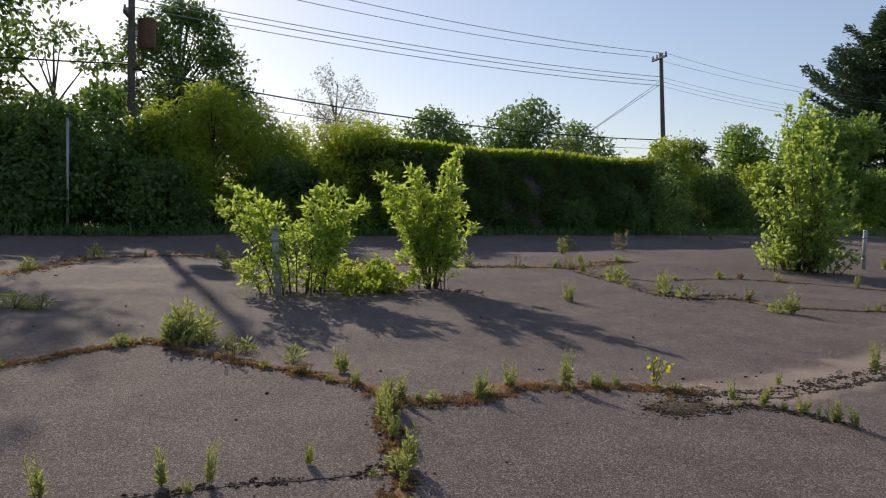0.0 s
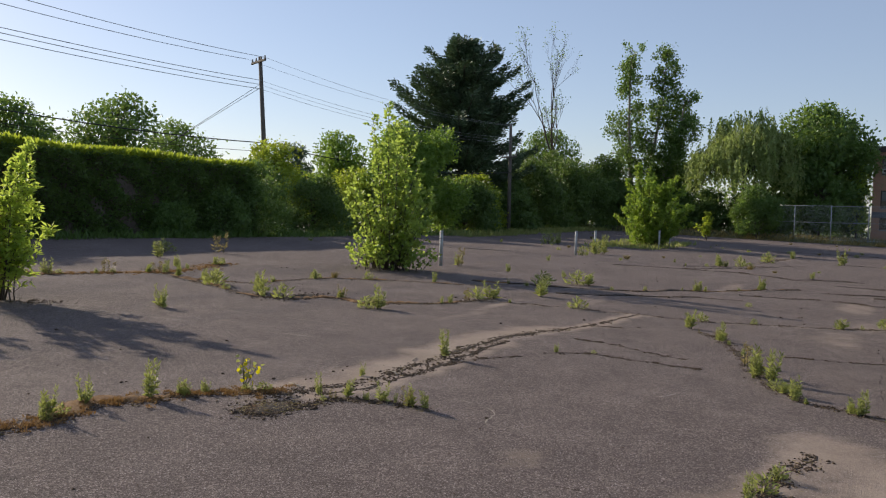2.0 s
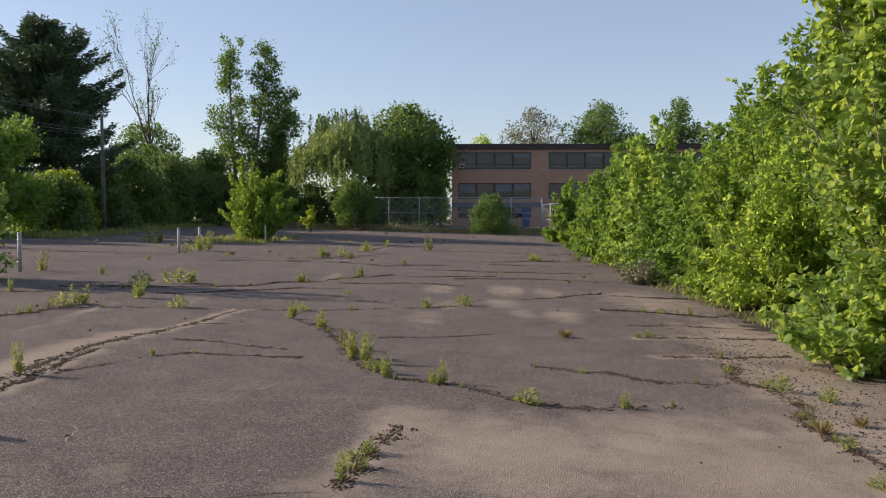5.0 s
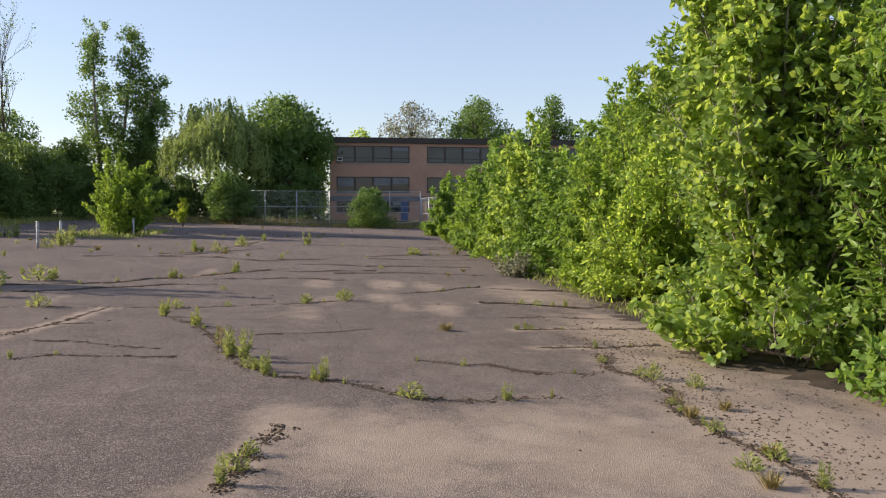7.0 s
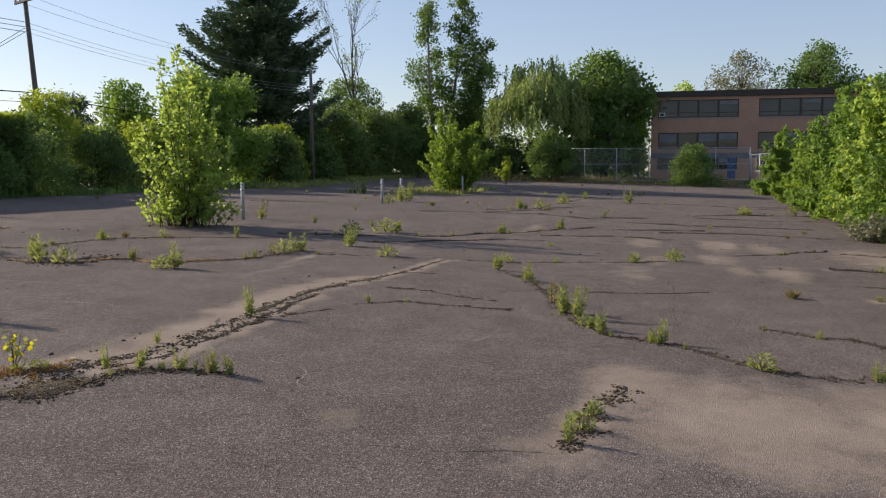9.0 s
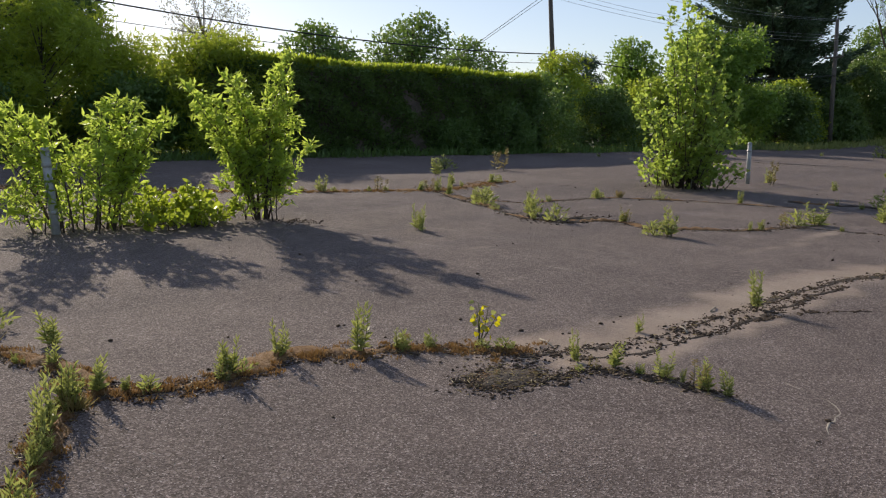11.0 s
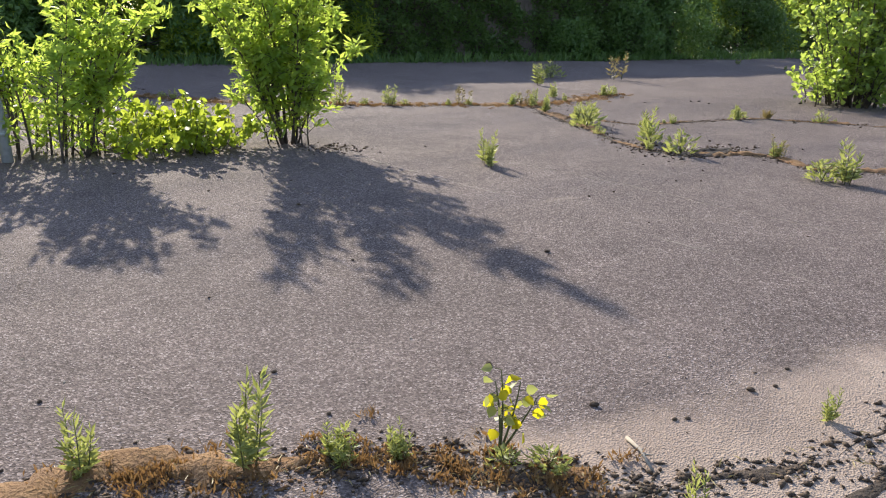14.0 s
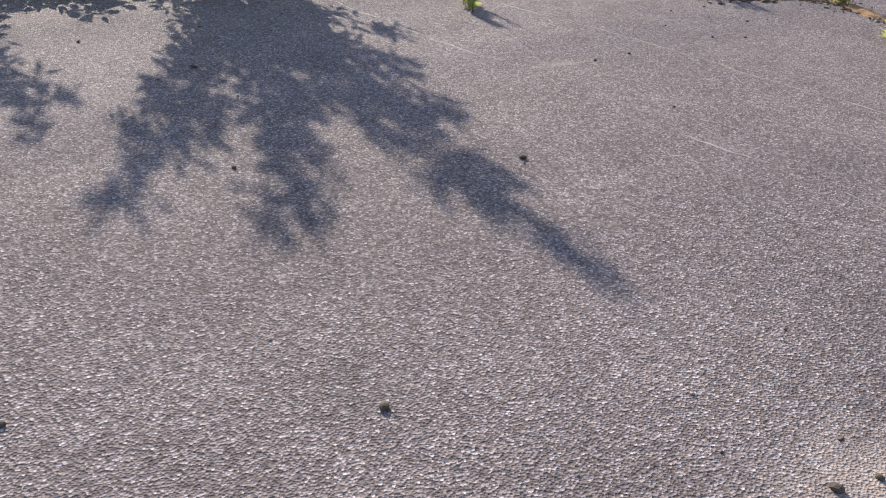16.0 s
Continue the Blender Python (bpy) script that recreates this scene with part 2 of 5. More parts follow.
class Tubes:
    """Gathers tapered round limbs into one mesh."""

    def __init__(self, sides=5):
        self.v, self.f, self.n = [], [], sides

    def add(self, pts, r0, r1):
        n, k, start = self.n, len(pts), len(self.v)
        for i, p in enumerate(pts):
            p = np.asarray(p, float)
            d = np.asarray(pts[min(i + 1, k - 1)], float) - np.asarray(pts[max(i - 1, 0)], float)
            d /= np.linalg.norm(d) + 1e-9
            a = np.cross(d, (0.31, 0.83, 0.46) if abs(d[2]) > 0.8 else (0, 0, 1))
            a /= np.linalg.norm(a) + 1e-9
            b = np.cross(d, a)
            r = r0 + (r1 - r0) * i / (k - 1)
            for j in range(n):
                w = 2 * math.pi * j / n
                self.v.append(p + r * (math.cos(w) * a + math.sin(w) * b))
            if i:
                for j in range(n):
                    s, e = start + (i - 1) * n + j, start + (i - 1) * n + (j + 1) % n
                    self.f.append((s, e, e + n, s + n))
        self.f.append(tuple(start + (k - 1) * n + j for j in range(n)))
        self.f.append(tuple(start + n - 1 - j for j in range(n)))

    def build(self, name, mat, parent, label=""):
        return mesh_object(name, self.v, self.f, mat, parent, label, True)


def unit(a):
    return a / (np.linalg.norm(a, axis=-1, keepdims=True) + 1e-9)


def leaf_mesh(name, P, D, L, W, mat, parent=None, label="", broad=False, r=None, flat=0.0):
    """Folded leaf blades: P their bases, D their directions, L and W their lengths and widths."""
    r = r or rng
    P, D = np.asarray(P, float), unit(np.asarray(D, float))
    n = len(P)
    L, W = np.broadcast_to(L, n)[:, None], np.broadcast_to(W, n)[:, None]
    ref = r.normal(size=(n, 3)) * (1 - flat) + np.array([0, 0, 1.0]) * flat * 2
    S = unit(np.cross(D, ref))
    N = np.cross(S, D)
    if broad:
        pts = [P, P + D * L * .22 + S * W * .42 + N * W * .1, P + D * L * .6 + S * W * .42 + N * W * .08, P + D * L - N * W * .12,
               P + D * L * .6 - S * W * .42 + N * W * .08, P + D * L * .22 - S * W * .42 + N * W * .1]
        tri = [(0, 1, 3), (1, 2, 3), (0, 3, 5), (3, 4, 5)]
    else:
        pts = [P, P + D * L * .42 + S * W * .5 + N * W * .18, P + D * L - N * L * .08, P + D * L * .42 - S * W * .5 + N * W * .18]
        tri = [(0, 1, 2), (0, 2, 3)]
    k = len(pts)
    V = np.stack(pts, 1).reshape(-1, 3)
    T = (np.arange(n)[:, None, None] * k + np.array(tri)[None]).reshape(-1, 3)
    return fast_mesh(name, V, T, mat, parent, label)


def curve_pts(a, b, bow, k=6):
    a, b, bow = (np.asarray(v, float) for v in (a, b, bow))
    t = np.linspace(0, 1, k)[:, None]
    return a + (b - a) * t + bow * (4 * t * (1 - t))


# ---- plants ----
def stemmed_bush(name, x, y, stems, leaf, L, W, label, category="bush", bark=BARK, twig=0.45, step=0.07, per=7, low=0.2,
                 broad=False, seed=1, stem_r=0.014, group="", droop=0.0, skirt=0, reach=1.0, clump=1.0):
    """A bush grown stem by stem: stems are (foot x, foot y, tip x, tip y, height)."""
    r = np.random.default_rng(seed)
    ob = thing(name, x, y, float(gz(x, y)), label, category, group)
    tubes, P, D = Tubes(5), [], []
    stems = list(stems)
    for _ in range(skirt):
        a = r.uniform(0, 2 * math.pi)
        q = reach * r.uniform(0.55, 0.8)
        stems.append((math.cos(a) * q, math.sin(a) * q, math.cos(a) * reach * r.uniform(0.8, 1.12), math.sin(a) * reach * r.uniform(0.8, 1.12), r.uniform(0.35, 1.1)))
    for fx, fy, tx, ty, h in stems:
        bow = np.array([(tx - fx) * -0.12 + r.normal() * 0.06, (ty - fy) * -0.12 + r.normal() * 0.06, h * 0.06])
        pts = curve_pts((fx, fy, -0.02), (tx, ty, h), bow, 8)
        tubes.add(pts, stem_r * (0.7 + 0.3 * h), 0.003)
        length = math.hypot(h, math.hypot(tx - fx, ty - fy))
        for s in np.arange(low if h > 0.8 else min(low, 0.12), 1.0, step / length):
            at = pts[0] * 0 + np.array([np.interp(s, np.linspace(0, 1, 8), pts[:, i]) for i in range(3)])
            ang = r.uniform(0, 2 * math.pi)
            out = np.array([math.cos(ang), math.sin(ang), r.uniform(0.1, 0.9) - droop])
            tl = twig * r.uniform(0.45, 1.1) * (1.0 - 0.62 * s ** 2)
            end = at + unit(out) * tl
            if tl > 0.2:
                tubes.add([at, (at + end) / 2 + np.array([0, 0, 0.02]), end], 0.005, 0.002)
            q = r.uniform(0.15, 1.0, per) ** clump
            P.append(at + (end - at) * q[:, None] + r.normal(size=(per, 3)) * 0.02)
            D.append(unit(out) * 0.6 + r.normal(size=(per, 3)) * 0.6 + np.array([0, 0, -0.15 - droop]))
    P, D = np.concatenate(P), np.concatenate(D)
    keep = P[:, 2] > 0.02
    tubes.build("stem", bark, ob)
    leaf_mesh("foliage", P[keep], D[keep], L * r.uniform(0.6, 1.25, keep.sum()), W * r.uniform(0.7, 1.2, keep.sum()), leaf, ob, broad=broad, r=r)
    return ob


def round_stems(r, n, radius, h, spread=0.25, low=0.35):
    """Stems that fan out and fill a rounded crown."""
    out = []
    for i in range(n):
        a, q = r.uniform(0, 2 * math.pi), math.sqrt(r.uniform(0, 1))
        hh = h * (1 - (1 - low) * q ** 2) * r.uniform(0.6, 1.12)
        out.append((math.cos(a) * spread * q, math.sin(a) * spread * q, math.cos(a) * radius * q, math.sin(a) * radius * q, hh))
    return out


def blob_tree(name, x, y, h, radius, leaf, L, n, label, seed, trunk=0.25, foot=0.18, shape="round", category="tree", bark=BARK,
              blobs=80, W=None, group="", low=0.0, spread=0.24):
    """A tree: tapered trunk, limbs into every clump, and a crown of many leaf clumps with gaps between."""
    r = np.random.default_rng(seed)
    ob = thing(name, x, y, float(gz(x, y)), label, category, group)
    B = []
    for i in range(blobs):
        s = r.uniform(0, 1) ** (0.8 if shape != "column" else 1.0)
        if shape == "round":
            env = radius * math.sqrt(max(0.05, 1 - (1.75 * s - 0.75) ** 2)) if s > 0.43 else radius * (0.62 + 0.88 * s)
        elif shape == "column":
            env = radius * (0.5 + 0.9 * s if s < 0.45 else 0.95 * (1.18 - s) / 0.73)
        else:
            env = radius * (1.0 - 0.55 * s ** 2)
        a, q = r.uniform(0, 2 * math.pi), math.sqrt(r.uniform(0.05, 1)) * 0.9
        size = radius * spread * r.uniform(0.7, 1.35) * (1.0 if s < 0.8 else 0.75)
        z = h * foot + (h * (1 - foot) - size * 0.8) * s
        B.append((math.cos(a) * env * q, math.sin(a) * env * q, max(z, size * 0.6 + low), size))
    B = np.array(B)
    tubes = Tubes(6)
    top = h * 0.86
    spine = curve_pts((0, 0, -0.1), (r.normal() * 0.06 * radius, r.normal() * 0.06 * radius, top), (r.normal() * 0.1, r.normal() * 0.1, 0), 8)
    tubes.add(spine, trunk, trunk * 0.15)
    for bx, by, bz, size in B:
        s = np.clip((bz - 0.25 * radius) / top, 0.1, 0.9)
        at = np.array([np.interp(s * 0.8, np.linspace(0, 1, 8), spine[:, i]) for i in range(3)])
        tubes.add(curve_pts(at, (bx, by, bz), (0, 0, 0.1 * size), 4), trunk * 0.28, trunk * 0.05)
    tubes.build("trunk", bark, ob)
    w = B[:, 3] ** 2
    pick = r.choice(len(B), n, p=w / w.sum())
    d = unit(r.normal(size=(n, 3)))
    d[:, 2] *= 0.85
    lump = 1 + 0.25 * np.sin(5 * d[:, 0] + pick) * np.cos(4 * d[:, 1] + 2 * pick)
    P = B[pick, :3] + d * (B[pick, 3] * lump * r.uniform(0.25, 1, n) ** 0.45 * np.where(r.uniform(size=n) < 0.22, r.uniform(1.0, 1.75, n), 1.0))[:, None]
    P[:, 2] = np.maximum(P[:, 2], 0.03)
    D = d * 0.6 + r.normal(size=(n, 3)) * 0.55 + np.array([0, 0, -0.2])
    leaf_mesh("crown", P, D, L * r.uniform(0.6, 1.3, n), (W or L * 0.62) * r.uniform(0.7, 1.2, n), leaf, ob, r=r)
    return ob


# ---- ground and lot ----
def ribbon_line(pts, step, jitter, seed):
    """A cracked line through a few turning points, with a ragged run between them."""
    r = np.random.default_rng(seed)
    pts = np.asarray(pts, float)
    seg = np.linalg.norm(np.diff(pts, axis=0), axis=1)
    along = np.concatenate([[0], np.cumsum(seg)])
    s = np.arange(0, along[-1], step)
    line = np.stack([np.interp(s, along, pts[:, 0]), np.interp(s, along, pts[:, 1])], 1)
    for k, a in ((9, 0.5), (4, 0.35), (2, 0.25)):
        line += np.stack([np.interp(np.arange(len(s)), np.arange(0, len(s) + k, k), r.normal(size=len(range(0, len(s) + k, k)))) for _ in range(2)], 1) * a * jitter
    return line


# name: turning points, width, moss share, crumbs a metre, silt width
CRACKS = {
    "west": ([(-3.5, 7.4), (-1, 8.1), (1.29, 8.84), (1.97, 9.15), (2.85, 9.57), (3.0, 8.85), (3.34, 8.17), (3.68, 7.48), (3.85, 6.82), (3.95, 6.2)], 0.16, 0.8, 180, 0.0),
    "front": ([(3.95, 6.15), (4.25, 5.95), (4.6, 5.97), (4.95, 6.1), (5.2, 6.18), (5.5, 6.0), (5.85, 5.93), (6.2, 5.76), (6.42, 5.47), (6.6, 5.3)], 0.23, 0.9, 260, 0.0),
    "spur": ([(3.9, 6.2), (3.75, 6.05), (3.37, 5.42), (3.1, 4.9), (2.85, 4.45), (2.3, 3.5)], 0.14, 0.6, 180, 0.0),
    "near": ([(0.6, 5.2), (1.74, 5.19), (2.18, 5.17), (2.71, 4.93), (3.06, 4.91)], 0.07, 0.3, 160, 0.0),
    "tail": ([(5.75, 5.15), (6.1, 4.83), (6.6, 4.78), (6.78, 4.5), (6.83, 4.2), (6.8, 3.82)], 0.13, 0.35, 260, 0.0),
    "seam": ([(6.5, 5.25), (7.2, 5.05), (8.2, 5.05), (9.5, 5.12), (11.1, 5.1), (12.1, 4.98), (12.8, 4.78)], 0.15, 0.05, 190, 0.55),
    "seam2": ([(6.7, 4.98), (7.3, 4.8), (8.3, 4.85), (9.6, 4.92), (11.0, 4.93)], 0.09, 0.0, 150, 0.3),
    "seam3": ([(12.8, 4.78), (14.0, 4.54), (15.9, 4.5)], 0.05, 0.0, 20, 0.3),
    "net": ([(1.8, 16.2), (3.3, 17.8), (4.2, 19.4), (6.1, 19.5), (7.8, 18.6), (9.6, 16.8), (11.2, 15.9), (12.6, 15.6), (14.0, 14.9), (15.2, 15.3), (17.2, 15.9)], 0.42, 0.9, 130, 0.0),
    "dark": ([(14.5, 15.9), (13.5, 13.7), (12.5, 11.3), (12.3, 10.45), (12.7, 9.95), (13.3, 9.55), (13.0, 8.65), (13.5, 8.3), (14.4, 7.75), (15.4, 7.55)], 0.24, 0.55, 130, 0.0),
    "shrub": ([(13.4, 13.8), (13.95, 12.15), (16.7, 12.05), (17.5, 10.9), (17.8, 9.95), (18.4, 8.9)], 0.22, 0.55, 90, 0.0),
    "weedy": ([(14.2, 2.9), (13.6, 2.5), (12.25, 2.05), (10.52, 1.51), (9.75, 1.03), (9.48, 0.53), (9.0, 0.0), (8.6, -0.37), (8.5, -0.85), (8.6, -1.25), (8.72, -1.75)], 0.15, 0.4, 120, 0.0),
    "cut": ([(7.6, 0.8), (7.1, 0.95), (6.6, 1.03), (5.95, 1.1)], 0.13, 0.3, 260, 0.3),
    "cross": ([(14.0, 8.0), (15.25, 7.6), (15.7, 5.92), (16.05, 4.55), (15.95, 3.04), (16.7, 1.39), (17.8, 0.16)], 0.17, 0.3, 80, 0.15),
    "c12": ([(12.65, 1.56), (12.95, 0.8), (13.6, -0.17)], 0.04, 0.3, 12, 0.0),
    "c13": ([(10.7, -0.58), (10.4, -1.0), (10.3, -1.5), (9.85, -1.8), (9.8, -2.5)], 0.15, 0.4, 130, 0.0),
    "c14": ([(11.8, -2.4), (11.75, -3.2), (11.95, -4.2)], 0.17, 0.2, 150, 0.3),
    "c15": ([(13.55, -2.4), (13.6, -3.1), (13.75, -3.85), (13.8, -4.65)], 0.16, 0.3, 120, 0.3),
    "c16": ([(17.2, -2.45), (17.15, -3.45), (16.7, -4.5), (17.2, -5.5)], 0.12, 0.4, 30, 0.2),
    "c17": ([(35.2, -0.9), (37.4, -3.2), (37.8, -5.8)], 0.22, 0.4, 12, 0.0),
    "c18": ([(19.4, 9.6), (19.95, 7.24), (21.0, 5.64), (23.0, 4.3), (26.0, 2.55)], 0.14, 0.5, 14, 0.25),
    "c19": ([(10.45, 4.2), (10.95, 3.8), (10.95, 3.0), (11.0, 2.3)], 0.09, 0.3, 110, 0.0),
    "c20": ([(13.5, 4.8), (13.65, 4.05)], 0.05, 0.0, 30, 0.15),
    "c21": ([(34.0, 7.2), (36.4, 5.7), (52.8, 4.6)], 0.22, 0.4, 5, 0.3),
    "c22": ([(19.35, -1.0), (20.1, -2.1), (21.4, -3.1)], 0.08, 0.3, 15, 0.0),
    "far1": ([(29.0, 1.6), (28.6, -1.0), (29.3, -4.2)], 0.2, 0.3, 12, 0.0),
    "far2": ([(25.2, 0.6), (25.6, -2.0), (25.0, -4.6)], 0.18, 0.3, 14, 0.2),
    "far3": ([(46.0, 2.4), (45.0, -3.0), (46.0, -6.2)], 0.3, 0.3, 8, 0.0),
    "far4": ([(22.4, 3.6), (22.9, 1.4), (22.2, 0.2)], 0.15, 0.3, 14, 0.0),
    "far5": ([(31.0, 9.4), (32.0, 5.0), (30.4, 2.4)], 0.22, 0.4, 10, 0.2),
    "far6": ([(20.7, -3.4), (20.2, -5.2)], 0.14, 0.3, 14, 0.0),
    "far7": ([(57.0, 9.0), (59.0, 3.0), (57.5, -4.0)], 0.35, 0.3, 4, 0.0),
    "far8": ([(33.5, -0.8), (33.0, -3.4), (33.9, -6.0)], 0.2, 0.4, 10, 0.0),
    "edge": ([(11.2, -3.1), (9.98, -2.78), (9.74, -3.1), (8.9, -3.1), (8.3, -2.85), (7.5, -2.9), (6.3, -2.95), (4.5, -2.8)], 0.15, 0.3, 200, 0.0),
    "c30": ([(10.05, 4.34), (9.56, 4.76), (9.0, 4.9)], 0.06, 0.0, 120, 0.0),
    "c31": ([(11.94, 4.33), (11.94, 3.67), (11.68, 3.27), (11.5, 2.62)], 0.06, 0.1, 110, 0.0),
    "c32": ([(18.15, 6.84), (18.65, 5.94), (20.51, 4.36), (20.63, 3.27)], 0.09, 0.2, 40, 0.0),
    "c33": ([(31.97, 7.02), (35.08, 5.5), (41.33, 3.66)], 0.25, 0.3, 10, 0.0),
    "c34": ([(31.01, 2.86), (32.05, 0.89)], 0.16, 0.2, 12, 0.0),
    "c35": ([(25.62, 1.96), (26.38, -0.79)], 0.12, 0.2, 12, 0.0),
    "c36": ([(42.48, -2.92), (43.62, -4.31), (43.71, -6.62)], 0.3, 0.3, 10, 0.0),
    "c37": ([(34.08, 18.19), (35.67, 15.09)], 0.25, 0.3, 10, 0.0),
    "c38": ([(15.2, -2.6), (15.3, -3.4), (15.1, -4.4)], 0.13, 0.2, 60, 0.0),
}
LINES = {k: ribbon_line(v[0], 0.05 if min(p[0] for p in v[0]) < 16 else 0.1, 0.04 if min(p[0] for p in v[0]) < 16 else 0.1, i + 3)
         for i, (k, v) in enumerate(CRACKS.items())}


def axis(*runs):
    out = [np.arange(a, b, s) for a, b, s in runs]
    return np.concatenate(out + [[runs[-1][1]]])


def silt_amount(X, Y):
    """Where water has left pale silt: along some seams, in shallow pans and by the planted edge."""
    s = np.zeros(X.shape)
    for k, (pts, w, moss, crumbs, band) in CRACKS.items():
        if band:
            for cx, cy in LINES[k][::4]:
                d = np.hypot(X - cx, Y - cy - (0.16 if k == "seam" else 0)) / band
                s = np.maximum(s, 0.75 * np.exp(-1.3 * d ** 2))
    for cx, cy, rx, ry, a in ((21.5, 0.9, 1.6, 0.5, .5), (21.6, -0.8, 1.8, 0.6, .55), (15.2, 1.0, 1.4, 0.6, .42), (18.3, -0.6, 1.3, 0.5, .5), (16.4, -0.9, 1.0, 0.35, .45),
                              (16.3, -1.6, 1.5, 0.55, .5), (21.3, -1.8, 1.6, 0.5, .5), (17.6, 0.6, 1.2, 0.4, .45), (7.6, 0.75, 1.0, 0.5, .6), (7.0, -0.1, 1.35, 1.2, .62),
                              (7.0, -1.6, 1.9, 1.5, .62), (6.8, -3.4, 2.6, 1.6, .66), (5.9, 1.2, 0.7, 0.5, .45), (9.9, -3.6, 2.2, 1.1, .62), (13.4, -4.3, 3.2, 1.4, .6), (19.6, -4.0, 4.0, 1.3, .5),
                              (7.2, 5.15, 0.9, 0.4, .6), (6.0, 2.65, 0.55, 0.3, .33), (15.0, 6.9, 1.4, 0.2, .5), (13.4, 6.7, 1.6, 0.16, .4), (17.4, 5.7, 1.2, 0.2, .4), (7.0, -7, 6, 3.4, .6),
                              (24.5, 4.1, 2.4, 0.3, .45), (50, 5.1, 8, 0.7, .45), (9.3, 8.78, 1.0, 0.1, .3), (3.2, 14.5, 2.2, 0.6, .36), (1.6, 12.0, 1.6, 0.5, .3), (4.4, 17.5, 2.4, 0.7, .4)):
        d = ((X - cx) / rx) ** 2 + ((Y - cy) / ry) ** 2
        s = np.maximum(s, 1.1 * a * np.exp(-0.9 * d ** 1.5))
    return s


def grid_mesh(name, xs, ys, lift, mat, label, category):
    X, Y = np.meshgrid(xs, ys)
    V = np.stack([X.ravel(), Y.ravel(), (gz(X, Y) + lift(X, Y)).ravel()], 1)
    n, m = len(xs), len(ys)
    i = (np.arange(m - 1)[:, None] * n + np.arange(n - 1)[None]).ravel()
    T = np.concatenate([np.stack([i, i + 1, i + n + 1], 1), np.stack([i, i + n + 1, i + n], 1)])
    ob = fast_mesh(name, V, T, mat)
    ob.data.polygons.foreach_set("use_smooth", [True] * len(ob.data.polygons))
    return tagged(ob, label, category, kind="structure"), X, Y


# the wide ground dips under the lot, which lies in it like a slab
def ground_lift(X, Y):
    inside = (X > -29) & (X < 79.5) & (Y > -13) & (Y < 25.9)
    return np.where(inside, -0.25, -0.02) + np.where(inside, 0, 0.03 * np.sin(2.1 * X) * np.cos(1.7 * Y))


ground, _, _ = grid_mesh("ground", axis((-2500, -100, 400), (-100, -30, 10), (-30, 110, 0.8), (110, 200, 10), (200, 2500, 400)),
                         axis((-2500, -100, 400), (-100, -20, 8), (-20, 40, 0.8), (40, 100, 8), (100, 2500, 400)),
                         ground_lift, GRASSY, "rough grass and bare soil round the lot", "ground")


def lot_lift(X, Y):
    """Slabs curl up a little along the large cracks."""
    h = np.zeros(X.shape)
    for k in ("front", "west", "spur", "tail"):
        for cx, cy in LINES[k][::6]:
            h = np.maximum(h, 0.02 * np.exp(-((X - cx) ** 2 + (Y - cy) ** 2) / 0.12))
    edge = np.minimum(np.minimum(X + 30, 80 - X), np.minimum(Y + 14, 26.3 + 0.4 * np.sin(0.7 * X) - Y))
    return h - 0.3 * (edge < 0.02)


lot, GX, GY = grid_mesh("pavement", axis((-30, 0, 0.75), (0, 15, 0.09), (15, 30, 0.2), (30, 80, 0.6)), axis((-14, -6, 0.4), (-6, 13, 0.09), (13, 26.6, 0.25)),
                        lot_lift, ASPHALT, "cracked weathered grey asphalt of an abandoned court", "pavement")
lot.data.attributes.new("silt", "FLOAT", "POINT").data.foreach_set("value", silt_amount(GX, GY).ravel().astype(np.float32))


# ---- school building ----
def brick_material():
    m, nt, p = material("red brown brick", 0.85)
    tc = nt.nodes.new("ShaderNodeTexCoord")
    split, mp = nt.nodes.new("ShaderNodeSeparateXYZ"), nt.nodes.new("ShaderNodeCombineXYZ")
    nt.links.new(tc.outputs["Object"], split.inputs["Vector"])
    nt.links.new(split.outputs["Y"], mp.inputs["X"])
    nt.links.new(split.outputs["Z"], mp.inputs["Y"])
    b = node(nt, "TexBrick", Scale=1.0, Color1=(0.4, 0.205, 0.14, 1), Color2=(0.52, 0.29, 0.2, 1), Mortar=(0.36, 0.3, 0.26, 1))
    b.inputs["Brick Width"].default_value, b.inputs["Row Height"].default_value, b.inputs["Mortar Size"].default_value = 0.22, 0.075, 0.01
    nt.links.new(mp.outputs["Vector"], b.inputs["Vector"])
    c = mix(nt, 0.35, b.outputs["Color"], ramp(nt, noise_tex(nt, 0.6, 4), [(0.3, (0.38, 0.175, 0.11)), (0.7, (0.52, 0.27, 0.175))]))
    nt.links.new(c, p.inputs["Base Color"])
    return m


BRICK = brick_material()
FASCIA = grained("dark brown metal fascia", (0.03, 0.02, 0.018), (0.055, 0.04, 0.035), 5, 0.6)
FRAME = grained("dark brown window frame", (0.04, 0.025, 0.02), (0.07, 0.045, 0.035), 8, 0.6)
CONCRETE = grained("grey concrete", (0.25, 0.23, 0.22), (0.38, 0.36, 0.34), 12, 0.9)
RUSTY = grained("rusty painted steel", (0.09, 0.04, 0.026), (0.2, 0.09, 0.055), 14, 0.75, relief=0.2)
GREYPANEL = grained("grey blue panel", (0.1, 0.1, 0.12), (0.16, 0.16, 0.19), 6, 0.7)
BLIND = grained("faded window blind", (0.13, 0.13, 0.14), (0.24, 0.24, 0.25), 3, 0.8, relief=0.05)
BLUE = grained("blue painted door", (0.03, 0.06, 0.16), (0.05, 0.09, 0.22), 8, 0.6)
